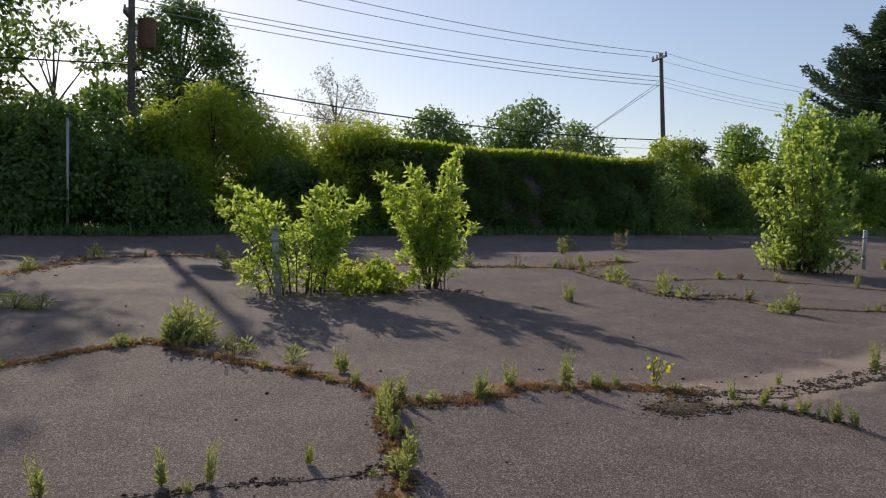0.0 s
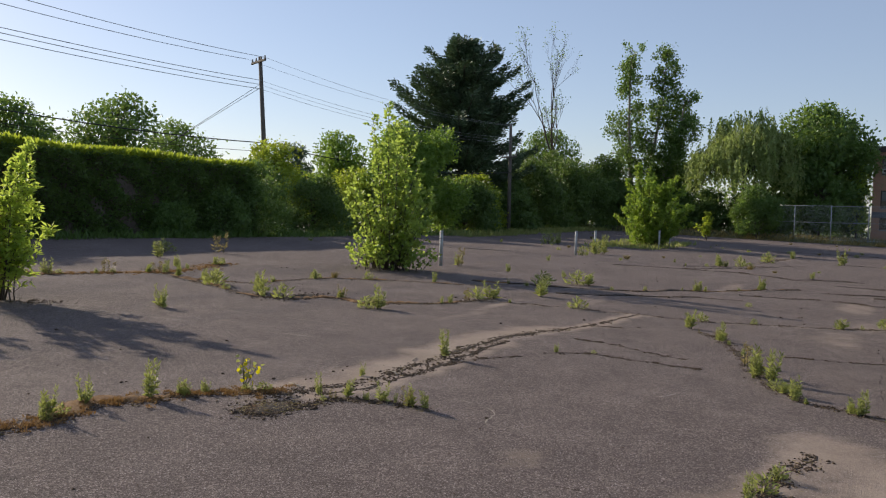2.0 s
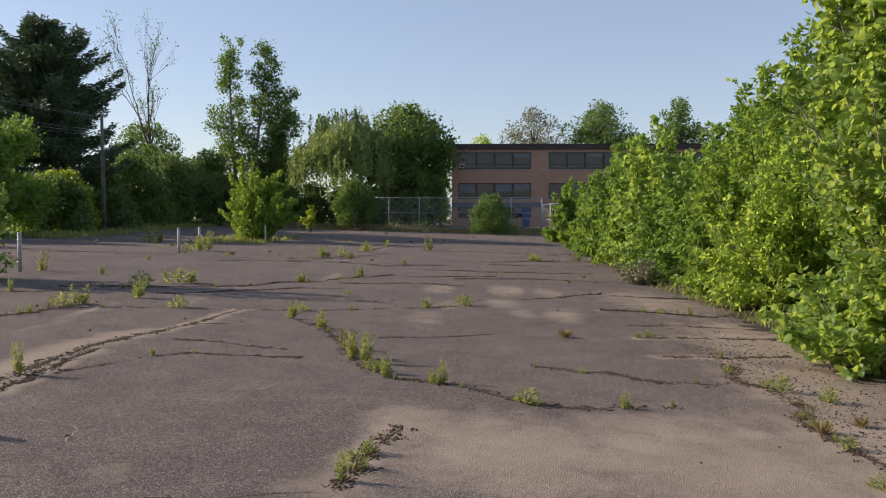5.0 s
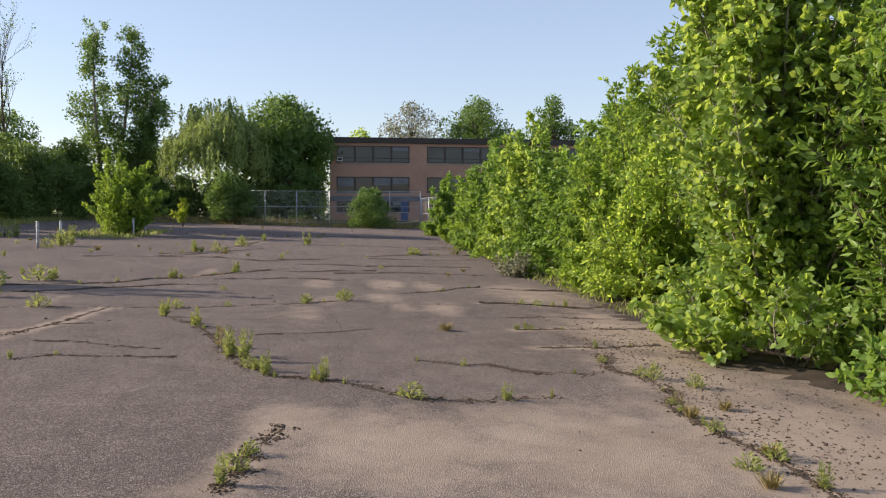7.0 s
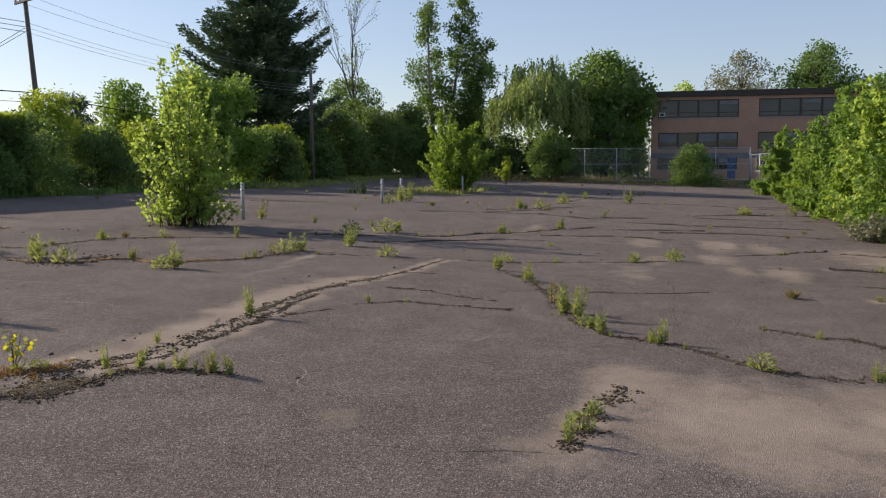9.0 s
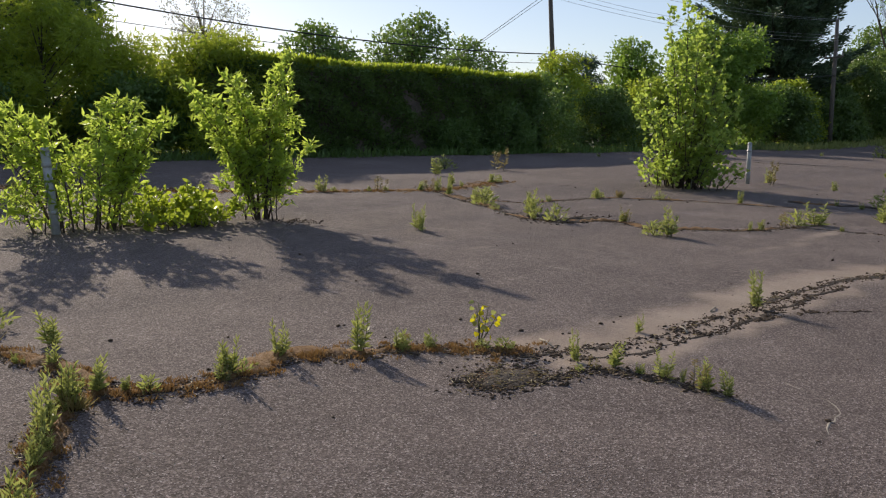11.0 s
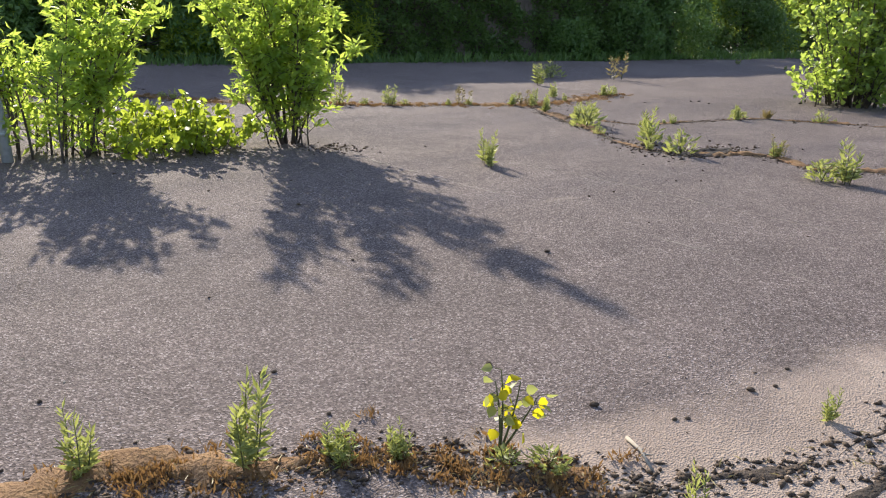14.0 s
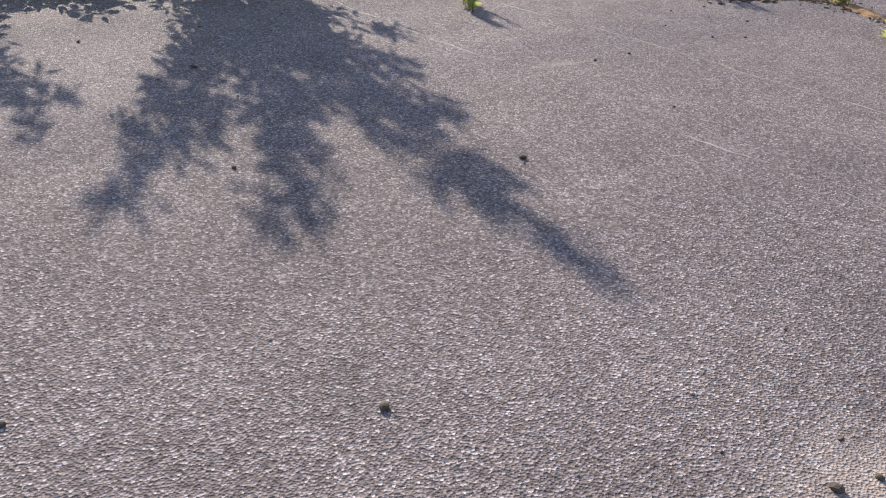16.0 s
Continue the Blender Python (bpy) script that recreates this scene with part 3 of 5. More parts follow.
WHITE = grained("white painted metal", (0.6, 0.6, 0.58), (0.78, 0.78, 0.75), 10, 0.5, relief=0.05)


def glass_material():
    m, nt, p = material("dark window glass", 0.06)
    c = ramp(nt, noise_tex(nt, 0.35, 2), [(0.35, (0.012, 0.013, 0.016)), (0.7, (0.035, 0.037, 0.042))])
    nt.links.new(c, p.inputs["Base Color"])
    p.inputs["Specular IOR Level"].default_value = 0.6
    return m


GLASS = glass_material()


def simple(name, lo, hi, mat, parent, label="", bevel=0.0):
    bm = bmesh.new()
    box(bm, lo, hi, bevel)
    return part(name, bm, mat, parent, label)


def school():
    bx, z0, top = 95.0, 0.9, 10.35
    ob = thing("school_building", bx, 1.6, z0, "long two-storey red brick school with ribbon windows", "building")
    H, left, right, deep = top - z0, 0.0, -52.0, 14.0
    bands = [(9.4 - z0, 7.5 - z0, 1.9), (5.9 - z0, 4.1 - z0, 1.8), (3.25 - z0, 1.9 - z0, 1.3)]
    groups, y = [], -0.75
    while y - 8.3 > right:
        groups.append((y, y - 8.3))
        y -= 10.3
    rows = [0.0]
    for a, b, _ in reversed(bands):
        rows += [b, a]
    rows.append(H - 0.6)
    for i in range(0, len(rows), 2):
        simple("wall", (0, right, rows[i]), (0.35, left, rows[i + 1]), BRICK, ob)
    for a, b, _ in bands:
        edges = [left] + [v for g in groups for v in g] + [right]
        for i in range(0, len(edges), 2):
            simple("pier", (0, edges[i + 1], b), (0.35, edges[i], a), BRICK, ob)
    simple("side_wall", (0.35, left - 0.35, 0), (deep, left, H - 0.6), BRICK, ob)
    simple("side_wall", (0.35, right, 0), (deep, right + 0.35, H - 0.6), BRICK, ob)
    simple("back_wall", (deep - 0.35, right + 0.35, 0), (deep, left - 0.35, H - 0.6), BRICK, ob)
    simple("inner_wall", (1.6, right + 0.35, 0), (1.8, left - 0.35, H - 0.6), CONCRETE, ob)
    simple("roof", (-0.25, right - 0.25, H - 0.6), (deep + 0.2, left + 0.45, H), FASCIA, ob, "dark brown flat roof with a deep fascia")
    simple("band", (-0.03, right, rows[3] + 0.02 - 1.0), (0, left, rows[3] - 0.4), GREYPANEL, ob)
    r = np.random.default_rng(5)
    for bi, (a, b, hh) in enumerate(bands):
        for gi, (y1, y0) in enumerate(groups):
            win = new("window")
            win.parent, win.location = ob, (0.06, y1, b)
            w, h = y1 - y0, a - b
            bm = bmesh.new()
            box(bm, (0, -w, 0), (0.1, 0, 0.13))
            box(bm, (0, -w, h - 0.1), (0.1, 0, h))
            for k in range(5):
                yy = -w * k / 4
                box(bm, (0.002, max(yy - 0.11, -w), 0.13), (0.098, min(yy + 0.11, 0), h - 0.1))
            box(bm, (0.003, -w, 0.5), (0.097, 0, 0.57))
            part("frame", bm, FRAME, win)
            for k in range(4):
                g0, g1 = -w * (k + 1) / 4 + 0.1, -w * k / 4 - 0.1
                simple("pane", (0.05, g0, 0.13), (0.06, g1, h - 0.1), GLASS, win)
                if r.uniform() < 0.35:
                    drop = r.uniform(0.3, 0.95)
                    simple("blind", (0.03, g0 + 0.03, h - 0.1 - (h - 0.7) * drop), (0.045, g1 - 0.03, h - 0.12), BLIND, win)
            simple("sill", (-0.12, -w - 0.05, -0.1), (0.1, 0.05, 0), CONCRETE, win)
    ac = simple("air_conditioner", (-0.35, -1.45, bands[0][1] + 0.12), (0.1, -0.8, bands[0][1] + 0.55), WHITE, ob, "white window air conditioner")
    simple("grille", (-0.36, -1.35, bands[0][1] + 0.2), (-0.352, -0.9, bands[0][1] + 0.48), FASCIA, ac)
    simple("door", (-0.04, -8.9, 0.02), (0.02, -8.05, 2.2), BLUE, ob, "dark blue door")


school()


# ---- chain-link fence ----
def fence_run(x0, y0, x1, y1, height, bays):
    a, b = np.array([x0, y0]), np.array([x1, y1])
    n = np.linalg.norm(b - a)
    u = (b - a) / n
    base = float(gz((x0 + x1) / 2, (y0 + y1) / 2))
    ob = thing("chain_link_fence", x0, y0, base, "tall galvanised chain-link fence with steel posts", "fence", "lot fence")
    for i in range(bays + 1):
        t = Tubes(8)
        p = u * n * i / bays
        t.add([(p[0], p[1], -0.5), (p[0], p[1], height * 0.5), (p[0], p[1], height + 0.05)], 0.045, 0.045)
        t.build("post", STEEL, ob)
    for z in (height, height * 0.52, 0.06):
        t = Tubes(6)
        t.add([(0, 0, z), (u[0] * n / 2, u[1] * n / 2, z), (u[0] * n, u[1] * n, z)], 0.025, 0.025)
        t.build("rail", STEEL, ob)
    V, T, gap, w = [], [], 0.12, 0.0035
    for s in (1, -1):
        for k in np.arange(-height, n, gap):
            lo, hi = max(k, 0), min(k + height, n)
            if hi - lo < 0.05:
                continue
            z0, z1 = (lo - k, hi - k) if s > 0 else (height - (lo - k), height - (hi - k))
            i = len(V)
            p, q = u * lo, u * hi
            V += [(p[0], p[1], z0 - w), (p[0], p[1], z0 + w), (q[0], q[1], z1 + w), (q[0], q[1], z1 - w)]
            T += [(i, i + 1, i + 2), (i, i + 2, i + 3)]
    fast_mesh("mesh", np.array(V), np.array(T), STEEL, ob, "woven wire mesh")


fence_run(81.5, 10.6, 81.5, -7.4, 3.1, 6)
fence_run(81.4, -7.5, 62.0, -9.8, 3.1, 6)


# ---- utility poles and wires ----
def utility_pole(x, y, top, lean, arms, label, box_z=0.0):
    z = float(gz(x, y))
    ob = thing("utility_pole", x, y, z, label, "utility pole", "utility poles")
    t = Tubes(10)
    t.add([(0, 0, -0.5), (lean * 0.5, 0, (top - z) * 0.5), (lean, 0, top - z)], 0.17, 0.11)
    t.build("shaft", WOODPOLE, ob)
    for az, half in arms:
        k = (az - z) / (top - z)
        bm = bmesh.new()
        box(bm, (lean * k - 0.17, -half, az - z - 0.06), (lean * k - 0.06, half, az - z + 0.06), 0.012)
        bmesh.ops.rotate(bm, verts=bm.verts[:], cent=(lean * k, 0, az - z), matrix=Matrix.Rotation(radians(-25), 3, "Z"))
        arm = part("crossarm", bm, WOODPOLE, ob)
        for s in (-0.92, -0.35, 0.35, 0.92):
            b2 = bmesh.new()
            bmesh.ops.create_cone(b2, cap_ends=True, segments=8, radius1=0.06, radius2=0.035, depth=0.2)
            c = Matrix.Rotation(radians(-25), 4, "Z") @ Vector((-0.11, s * half, 0))
            bmesh.ops.translate(b2, verts=b2.verts[:], vec=(lean * k + c.x, c.y, az - z + 0.16))
            part("insulator", b2, CONCRETE, arm)
    if box_z:
        bm = bmesh.new()
        bmesh.ops.create_cone(bm, cap_ends=True, segments=16, radius1=0.34, radius2=0.34, depth=1.1)
        bmesh.ops.bevel(bm, geom=[e for e in bm.edges if abs(e.verts[0].co.z - e.verts[1].co.z) < 0.01], offset=0.04, segments=2, affect="EDGES")
        bmesh.ops.translate(bm, verts=bm.verts[:], vec=(lean * 0.8 + 0.55, 0, box_z - z))
        can = part("transformer", bm, RUSTY, ob, "rusty brown transformer can")
        b2 = bmesh.new()
        box(b2, (lean * 0.8 + 0.1, -0.05, box_z - z - 0.1), (lean * 0.8 + 0.25, 0.05, box_z - z + 0.1))
        part("bracket", b2, STEEL, can)
    return ob


utility_pole(8.5, 33.0, 11.0, 0.0, [(10.7, 1.2), (8.6, 0.75)], "grey wooden utility pole with a transformer", 8.0)
utility_pole(39.1, 33.0, 10.9, -1.0, [(10.6, 0.95)], "leaning grey wooden utility pole with one crossarm")
utility_pole(61.1, 26.9, 9.4, -0.2, [(6.8, 0.85)], "weathered wooden utility pole among trees")
utility_pole(112.0, 33.0, 12.0, 0.0, [(11.4, 1.0)], "distant wooden utility pole")


def wire(a, b, sag, radius, mat, label):
    a, b = np.array(a, float), np.array(b, float)
    t = np.linspace(0, 1, 25)[:, None]
    pts = (b - a) * t + np.array([0, 0, -sag]) * 4 * t * (1 - t)
    tb = Tubes(5)
    tb.add(pts, radius, radius)
    ob = mesh_object("overhead_wire", tb.v, tb.f, mat, None, "", True)
    ob.location = a
    return tagged(ob, label, "wire", "overhead wires")


for dy, z0, z1 in ((-0.9, 10.9, 10.75), (0.9, 10.9, 10.75)):
    wire((8.5, 33 + dy, z0), (37.75, 33 + dy * 0.8, z1), 0.5, 0.016, WIRE, "thin grey overhead power wire between poles")
    wire((37.75, 33 + dy * 0.8, z1), (60.9, 26.9 + dy * 0.3, 9.3), 0.6, 0.009, WIRE, "thin grey overhead power wire between poles")
for z0, z1, z2 in ((9.4, 9.5, 9.2), (9.2, 9.25, 9.0), (8.9, 9.0, 8.8)):
    wire((8.5, 32.8, z0), (37.9, 32.8, z1), 0.35, 0.017, WIRE, "grey secondary wire between poles")
    wire((37.9, 32.8, z1), (60.92, 26.8, z2 - 0.9), 0.6, 0.009, WIRE, "grey secondary wire between poles")
wire((8.5, 32.75, 6.6), (38.3, 32.75, 5.9), 0.55, 0.03, CABLE, "thick black telephone cable between poles")
wire((38.3, 32.75, 5.9), (60.95, 26.75, 5.6), 0.7, 0.03, CABLE, "thick black telephone cable between poles")
wire((8.5, 32.75, 5.9), (38.3, 32.75, 5.4), 0.5, 0.014, CABLE, "black telephone cable between poles")
wire((37.9, 32.9, 9.2), (28.0, 31.0, 4.2), 0.0, 0.014, CABLE, "slanting guy wire from a utility pole")
wire((37.9, 32.9, 9.0), (30.5, 36.0, 3.5), 0.0, 0.014, CABLE, "slanting guy wire from a utility pole")
wire((8.5, 33, 9.4), (-14, 36, 6.6), 0.6, 0.014, WIRE, "grey service wire leaving a pole")
wire((8.5, 33, 6.8), (-20, 33.5, 7.2), 0.6, 0.03, CABLE, "thick black telephone cable")


# ---- hedge and far planting ----
def hedge(name, x0, x1, y0, y1, h, n, label, leaf, seed, top_leaf=None, L=0.12):
    """A clipped hedge: a closed bark-coloured core under a coat of leaves, and a rough top of new growth whose leaf
    colour paints it sunlit.
    """
    r = np.random.default_rng(seed)
    xc, yc = (x0 + x1) / 2, (y0 + y1) / 2
    ob = thing(name, xc, yc, float(gz(xc, y0)), label, "hedge")
    W, T = x1 - x0, y1 - y0
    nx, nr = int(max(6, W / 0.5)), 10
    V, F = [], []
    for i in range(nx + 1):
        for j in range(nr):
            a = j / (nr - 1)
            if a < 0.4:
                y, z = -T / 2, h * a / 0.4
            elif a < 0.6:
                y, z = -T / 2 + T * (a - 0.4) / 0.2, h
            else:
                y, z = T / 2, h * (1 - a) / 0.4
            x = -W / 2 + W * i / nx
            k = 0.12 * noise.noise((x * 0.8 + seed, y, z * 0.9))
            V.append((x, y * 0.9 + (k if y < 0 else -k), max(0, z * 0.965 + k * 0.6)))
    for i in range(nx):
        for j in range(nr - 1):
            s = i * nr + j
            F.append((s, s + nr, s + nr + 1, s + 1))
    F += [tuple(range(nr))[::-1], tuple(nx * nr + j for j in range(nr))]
    # one closed noisy box in the bark colour fills the inside
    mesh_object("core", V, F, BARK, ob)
    u = r.uniform(-W / 2, W / 2, n)
    face = r.uniform(0, 1, n)
    P, D = np.zeros((n, 3)), np.zeros((n, 3))
    P[:, 0] = u
    front, upper = face < 0.62, (face >= 0.62) & (face < 0.85)
    ends = face >= 0.85
    z = h * r.uniform(0, 1, n)
    bulge = 0.1 * np.sin(4.1 * u + 1.3 * z) + 0.24 * np.sin(1.3 * u + 2 * z + seed) * np.sin(2.1 * z + 0.7 * u)
    P[front, 1], P[front, 2], D[front, 1] = (-T / 2 - 0.05 - bulge + r.normal(size=n) * 0.06)[front], z[front], -1
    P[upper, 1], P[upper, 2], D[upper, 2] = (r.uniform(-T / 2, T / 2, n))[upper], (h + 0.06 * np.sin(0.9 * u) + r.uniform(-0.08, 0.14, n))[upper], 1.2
    P[ends, 0] = np.where(r.uniform(size=n) < 0.5, -W / 2, W / 2)[ends]
    P[ends, 1], P[ends, 2] = (r.uniform(-T / 2, T / 2, n))[ends], z[ends]
    D += r.normal(size=(n, 3)) * 0.55 + np.array([0, 0, -0.1])
    LL = L * r.uniform(0.6, 1.4, n)
    side = ~upper
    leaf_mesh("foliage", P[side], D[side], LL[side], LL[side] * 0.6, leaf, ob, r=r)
    # new growth on top; its lighter leaf colour also paints in the sunlight
    leaf_mesh("top_growth", P[upper], D[upper], LL[upper] * 1.8, LL[upper] * 0.75, top_leaf or leaf, ob, "yellow-green top shoots, coloured as if sunlit", r=r)
    return ob


# L_YELLOW on top puts the sunlit look into the leaf colour
hedge("clipped_hedge", 15.0, 31.2, 27.2, 29.0, 3.24, 64000, "tall clipped dark green hedge, its top coloured yellow-green as if sunlit", L_DARK, 3, L_YELLOW)

# left of the clipped hedge: a wild row of willow brush and trees
blob_tree("willow_brush", 13.6, 32.0, 4.4, 3.0, L_YELLOW, 0.24, 15000, "yellow-green willow brush behind the lot edge", 111, 0.08, 0.05, "shrub", "bush", W=0.06)
blob_tree("dark_brush", 8.2, 30.8, 4.2, 2.6, L_MAPLE, 0.2, 13000, "dense green brush at the lot edge", 112, 0.08, 0.03, "shrub", "bush")
blob_tree("willow_brush", 10.6, 29.6, 5.3, 3.6, L_YELLOW, 0.24, 26000, "bright yellow-green willow brush by the lot edge", 11, 0.08, 0.05, "shrub", "bush", W=0.06, blobs=40)
blob_tree("willow_brush", 15.4, 28.2, 4.3, 2.6, L_YELLOW, 0.24, 18000, "yellow-green willow brush beside the hedge", 12, 0.08, 0.05, "shrub", "bush", W=0.06)
blob_tree("dark_brush", 5.0, 30.2, 4.3, 3.0, L_MAPLE, 0.2, 22000, "dense dark brush at the lot edge", 13, 0.08, 0.03, "shrub", "bush")
blob_tree("dark_brush", 0.5, 30.4, 4.5, 3.2, L_MAPLE, 0.2, 22000, "dense dark brush at the lot edge", 14, 0.08, 0.03, "shrub", "bush")
blob_tree("dark_brush", 13.0, 28.6, 2.7, 2.2, L_MAPLE, 0.17, 12000, "low dark brush below the willow", 15, 0.06, 0.03, "shrub", "bush")
blob_tree("dark_brush", 7.9, 28.2, 2.4, 2.0, L_MAPLE, 0.17, 10000, "low dark brush below the willow", 16, 0.06, 0.03, "shrub", "bush")
blob_tree("dark_brush", 3.4, 28.0, 2.0, 2.0, L_MAPLE, 0.17, 10000, "low dark brush at the asphalt edge", 17, 0.06, 0.03, "shrub", "bush")
blob_tree("dark_brush", -6.0, 30.0, 6.0, 3.4, L_DARK, 0.2, 12000, "dense dark brush at the lot edge", 18, 0.08, 0.03, "shrub", "bush")
blob_tree("maple_tree", 6.0, 36.0, 8.0, 3.4, L_MAPLE, 0.24, 6500, "leafy green tree behind the brush", 19, 0.16, 0.25, blobs=26)
blob_tree("maple_tree", 2.4, 33.0, 13.6, 4.6, L_MAPLE, 0.26, 16000, "large spreading tree over the brush", 20, 0.24, 0.5, blobs=30)
blob_tree("maple_tree", 13.2, 42.0, 11.0, 3.5, L_DARK, 0.22, 17000, "dark round tree behind the utility pole", 21, 0.2, 0.3, blobs=60)
blob_tree("feathery_tree", 24.0, 46.0, 9.7, 2.6, L_PALE, 0.16, 4500, "sparse pale feathery tree against the sky", 22, 0.14, 0.3, blobs=26, W=0.06)
blob_tree("maple_tree", 34.0, 50.0, 8.2, 3.2, L_MAPLE, 0.28, 6000, "rounded tree behind the hedge", 23, 0.16, 0.25)
blob_tree("maple_tree", 42.5, 50.0, 9.8, 3.6, L_MAPLE, 0.3, 7500, "rounded tree behind the hedge", 24, 0.18, 0.25)
blob_tree("maple_tree", 49.0, 51.0, 8.4, 3.6, L_MAPLE, 0.28, 6500, "rounded tree behind the hedge", 25, 0.16, 0.2)
for i, (bx, bh, br) in enumerate(((25.6, 1.5, 1.2), (28.6, 2.3, 1.5), (31.0, 2.9, 1.6))):
    blob_tree("hedge_shrub", bx, 26.9, bh, br, L_MAPLE, 0.13, 6000, "loose green shrub against the hedge", 155 + i, 0.04, 0.02, "shrub", "bush")
# beyond the end of the hedge, along the lot's long side
blob_tree("garden_bush", 34.0, 29.6, 3.9, 2.1, L_MAPLE, 0.16, 11000, "rounded garden bush at the end of the hedge", 26, 0.07, 0.03, "shrub", "bush")
blob_tree("garden_bush", 37.6, 31.4, 5.3, 2.2, L_YELLOW, 0.18, 9000, "bright round bush below the utility pole", 27, 0.08, 0.05, "shrub", "bush")
blob_tree("garden_bush", 37.8, 28.6, 3.2, 2.2, L_DARK, 0.16, 10000, "dark rounded bush along the lot", 28, 0.07, 0.02, "shrub", "bush")
blob_tree("garden_bush", 42.4, 29.4, 4.0, 2.3, L_YELLOW, 0.18, 9000, "light green bush along the lot", 29, 0.07, 0.02, "shrub", "bush")
blob_tree("garden_bush", 43.0, 27.6, 2.9, 1.9, L_DARK, 0.16, 9000, "dark bush along the lot", 30, 0.07, 0.02, "shrub", "bush")
blob_tree("dark_conifer", 46.5, 37.0, 6.0, 1.6, L_NEEDLE, 0.25, 5000, "small dark conifer behind the bushes", 31, 0.12, 0.1, "shrub", "tree", W=0.08)
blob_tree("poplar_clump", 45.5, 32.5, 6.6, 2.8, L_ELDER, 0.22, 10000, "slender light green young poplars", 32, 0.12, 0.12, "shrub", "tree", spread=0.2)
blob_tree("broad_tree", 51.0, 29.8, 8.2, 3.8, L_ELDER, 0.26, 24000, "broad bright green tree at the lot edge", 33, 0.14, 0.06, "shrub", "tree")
for i in range(6):
    blob_tree("far_thicket", 85.0 + (i % 2), 9.5 + 3.1 * i, 3.5 + 0.3 * (i % 3), 2.2, L_DARK, 0.24, 7500, "dark clipped thicket beyond the fence", 140 + i, 0.07, 0.02, "shrub", "bush")
for i, (bx, by, bh, br, lf) in enumerate(((56.5, 28.6, 4.2, 2.9, L_DARK), (60.5, 29.6, 4.6, 2.4, L_YELLOW), (63.5, 27.6, 3.2, 2.3, L_DARK), (67.0, 29.4, 4.4, 2.6, L_DARK),
                                          (71.5, 28.8, 6.0, 3.4, L_DARK), (76.5, 28.2, 6.8, 3.6, L_DARK), (81.0, 27.4, 6.4, 3.6, L_DARK), (86.0, 25.5, 5.0, 3.2, L_DARK), (79.0, 31.5, 8.2, 3.6, L_DARK), (91.0, 21.5, 4.6, 3.4, L_DARK))):
    blob_tree("vine_thicket", bx, by, bh, br, lf, 0.25, 13000, "vine-covered thicket along the lot" if lf is L_YELLOW else "dark thicket along the lot edge", 40 + i, 0.07, 0.02, "shrub", "bush")
blob_tree("maple_tree", 86.0, 33.0, 10.4, 4.4, L_MAPLE, 0.3, 9000, "rounded green maple behind the thicket", 50, 0.18, 0.2)
blob_tree("dark_tree", 88.0, 27.5, 7.6, 3.0, L_DARK, 0.3, 7000, "dark bushy tree under the poplar", 51, 0.16, 0.1)
blob_tree("dark_tree", 94.0, 21.0, 8.6, 3.0, L_DARK, 0.32, 7000, "dark bushy tree under the poplar", 52, 0.16, 0.1)
blob_tree("maple_tree", 94.0, 6.8, 13.6, 6.2, L_MAPLE, 0.42, 22000, "large dark green maple beside the school", 53, 0.3, 0.16)
blob_tree("maple_tree", 89.0, 6.0, 6.4, 2.6, L_MAPLE, 0.3, 6000, "smaller green tree below the maple", 54, 0.14, 0.1)
blob_tree("far_thicket", 101.0, 7.0, 5.6, 4.0, L_DARK, 0.3, 8000, "dark thicket behind the maple", 153, 0.07, 0.02, "shrub", "bush")
blob_tree("far_thicket", 96.5, 4.2, 4.6, 2.4, L_DARK, 0.26, 6000, "dark thicket beside the school corner", 151, 0.07, 0.02, "shrub", "bush")
blob_tree("far_thicket", 93.0, 11.0, 4.6, 3.0, L_DARK, 0.26, 7000, "dark thicket below the maple", 152, 0.07, 0.02, "shrub", "bush")
blob_tree("young_maple", 93.5, 2.9, 8.2, 1.3, L_ASH, 0.3, 2600, "light green young tree by the school corner", 55, 0.1, 0.1, "column")
blob_tree("maple_tree", 114.0, -2.2, 12.6, 2.6, L_ASH, 0.34, 5000, "tree top behind the school roof", 56, 0.2, 0.3)
blob_tree("feathery_tree", 122.0, -10.0, 17.6, 5.0, L_PALE, 0.34, 6500, "pale airy tree behind the school roof", 57, 0.25, 0.3)
blob_tree("maple_tree", 122.0, -20.0, 18.6, 6.0, L_MAPLE, 0.42, 12000, "green tree behind the school roof", 58, 0.3, 0.3)
blob_tree("maple_tree", 112.0, -29.0, 17.5, 4.0, L_MAPLE, 0.4, 8000, "dark tree behind the school roof", 59, 0.25, 0.3)
blob_tree("maple_tree", 118.0, -42.0, 18.0, 6.0, L_MAPLE, 0.45, 9000, "green tree behind the school roof", 60, 0.25, 0.3)


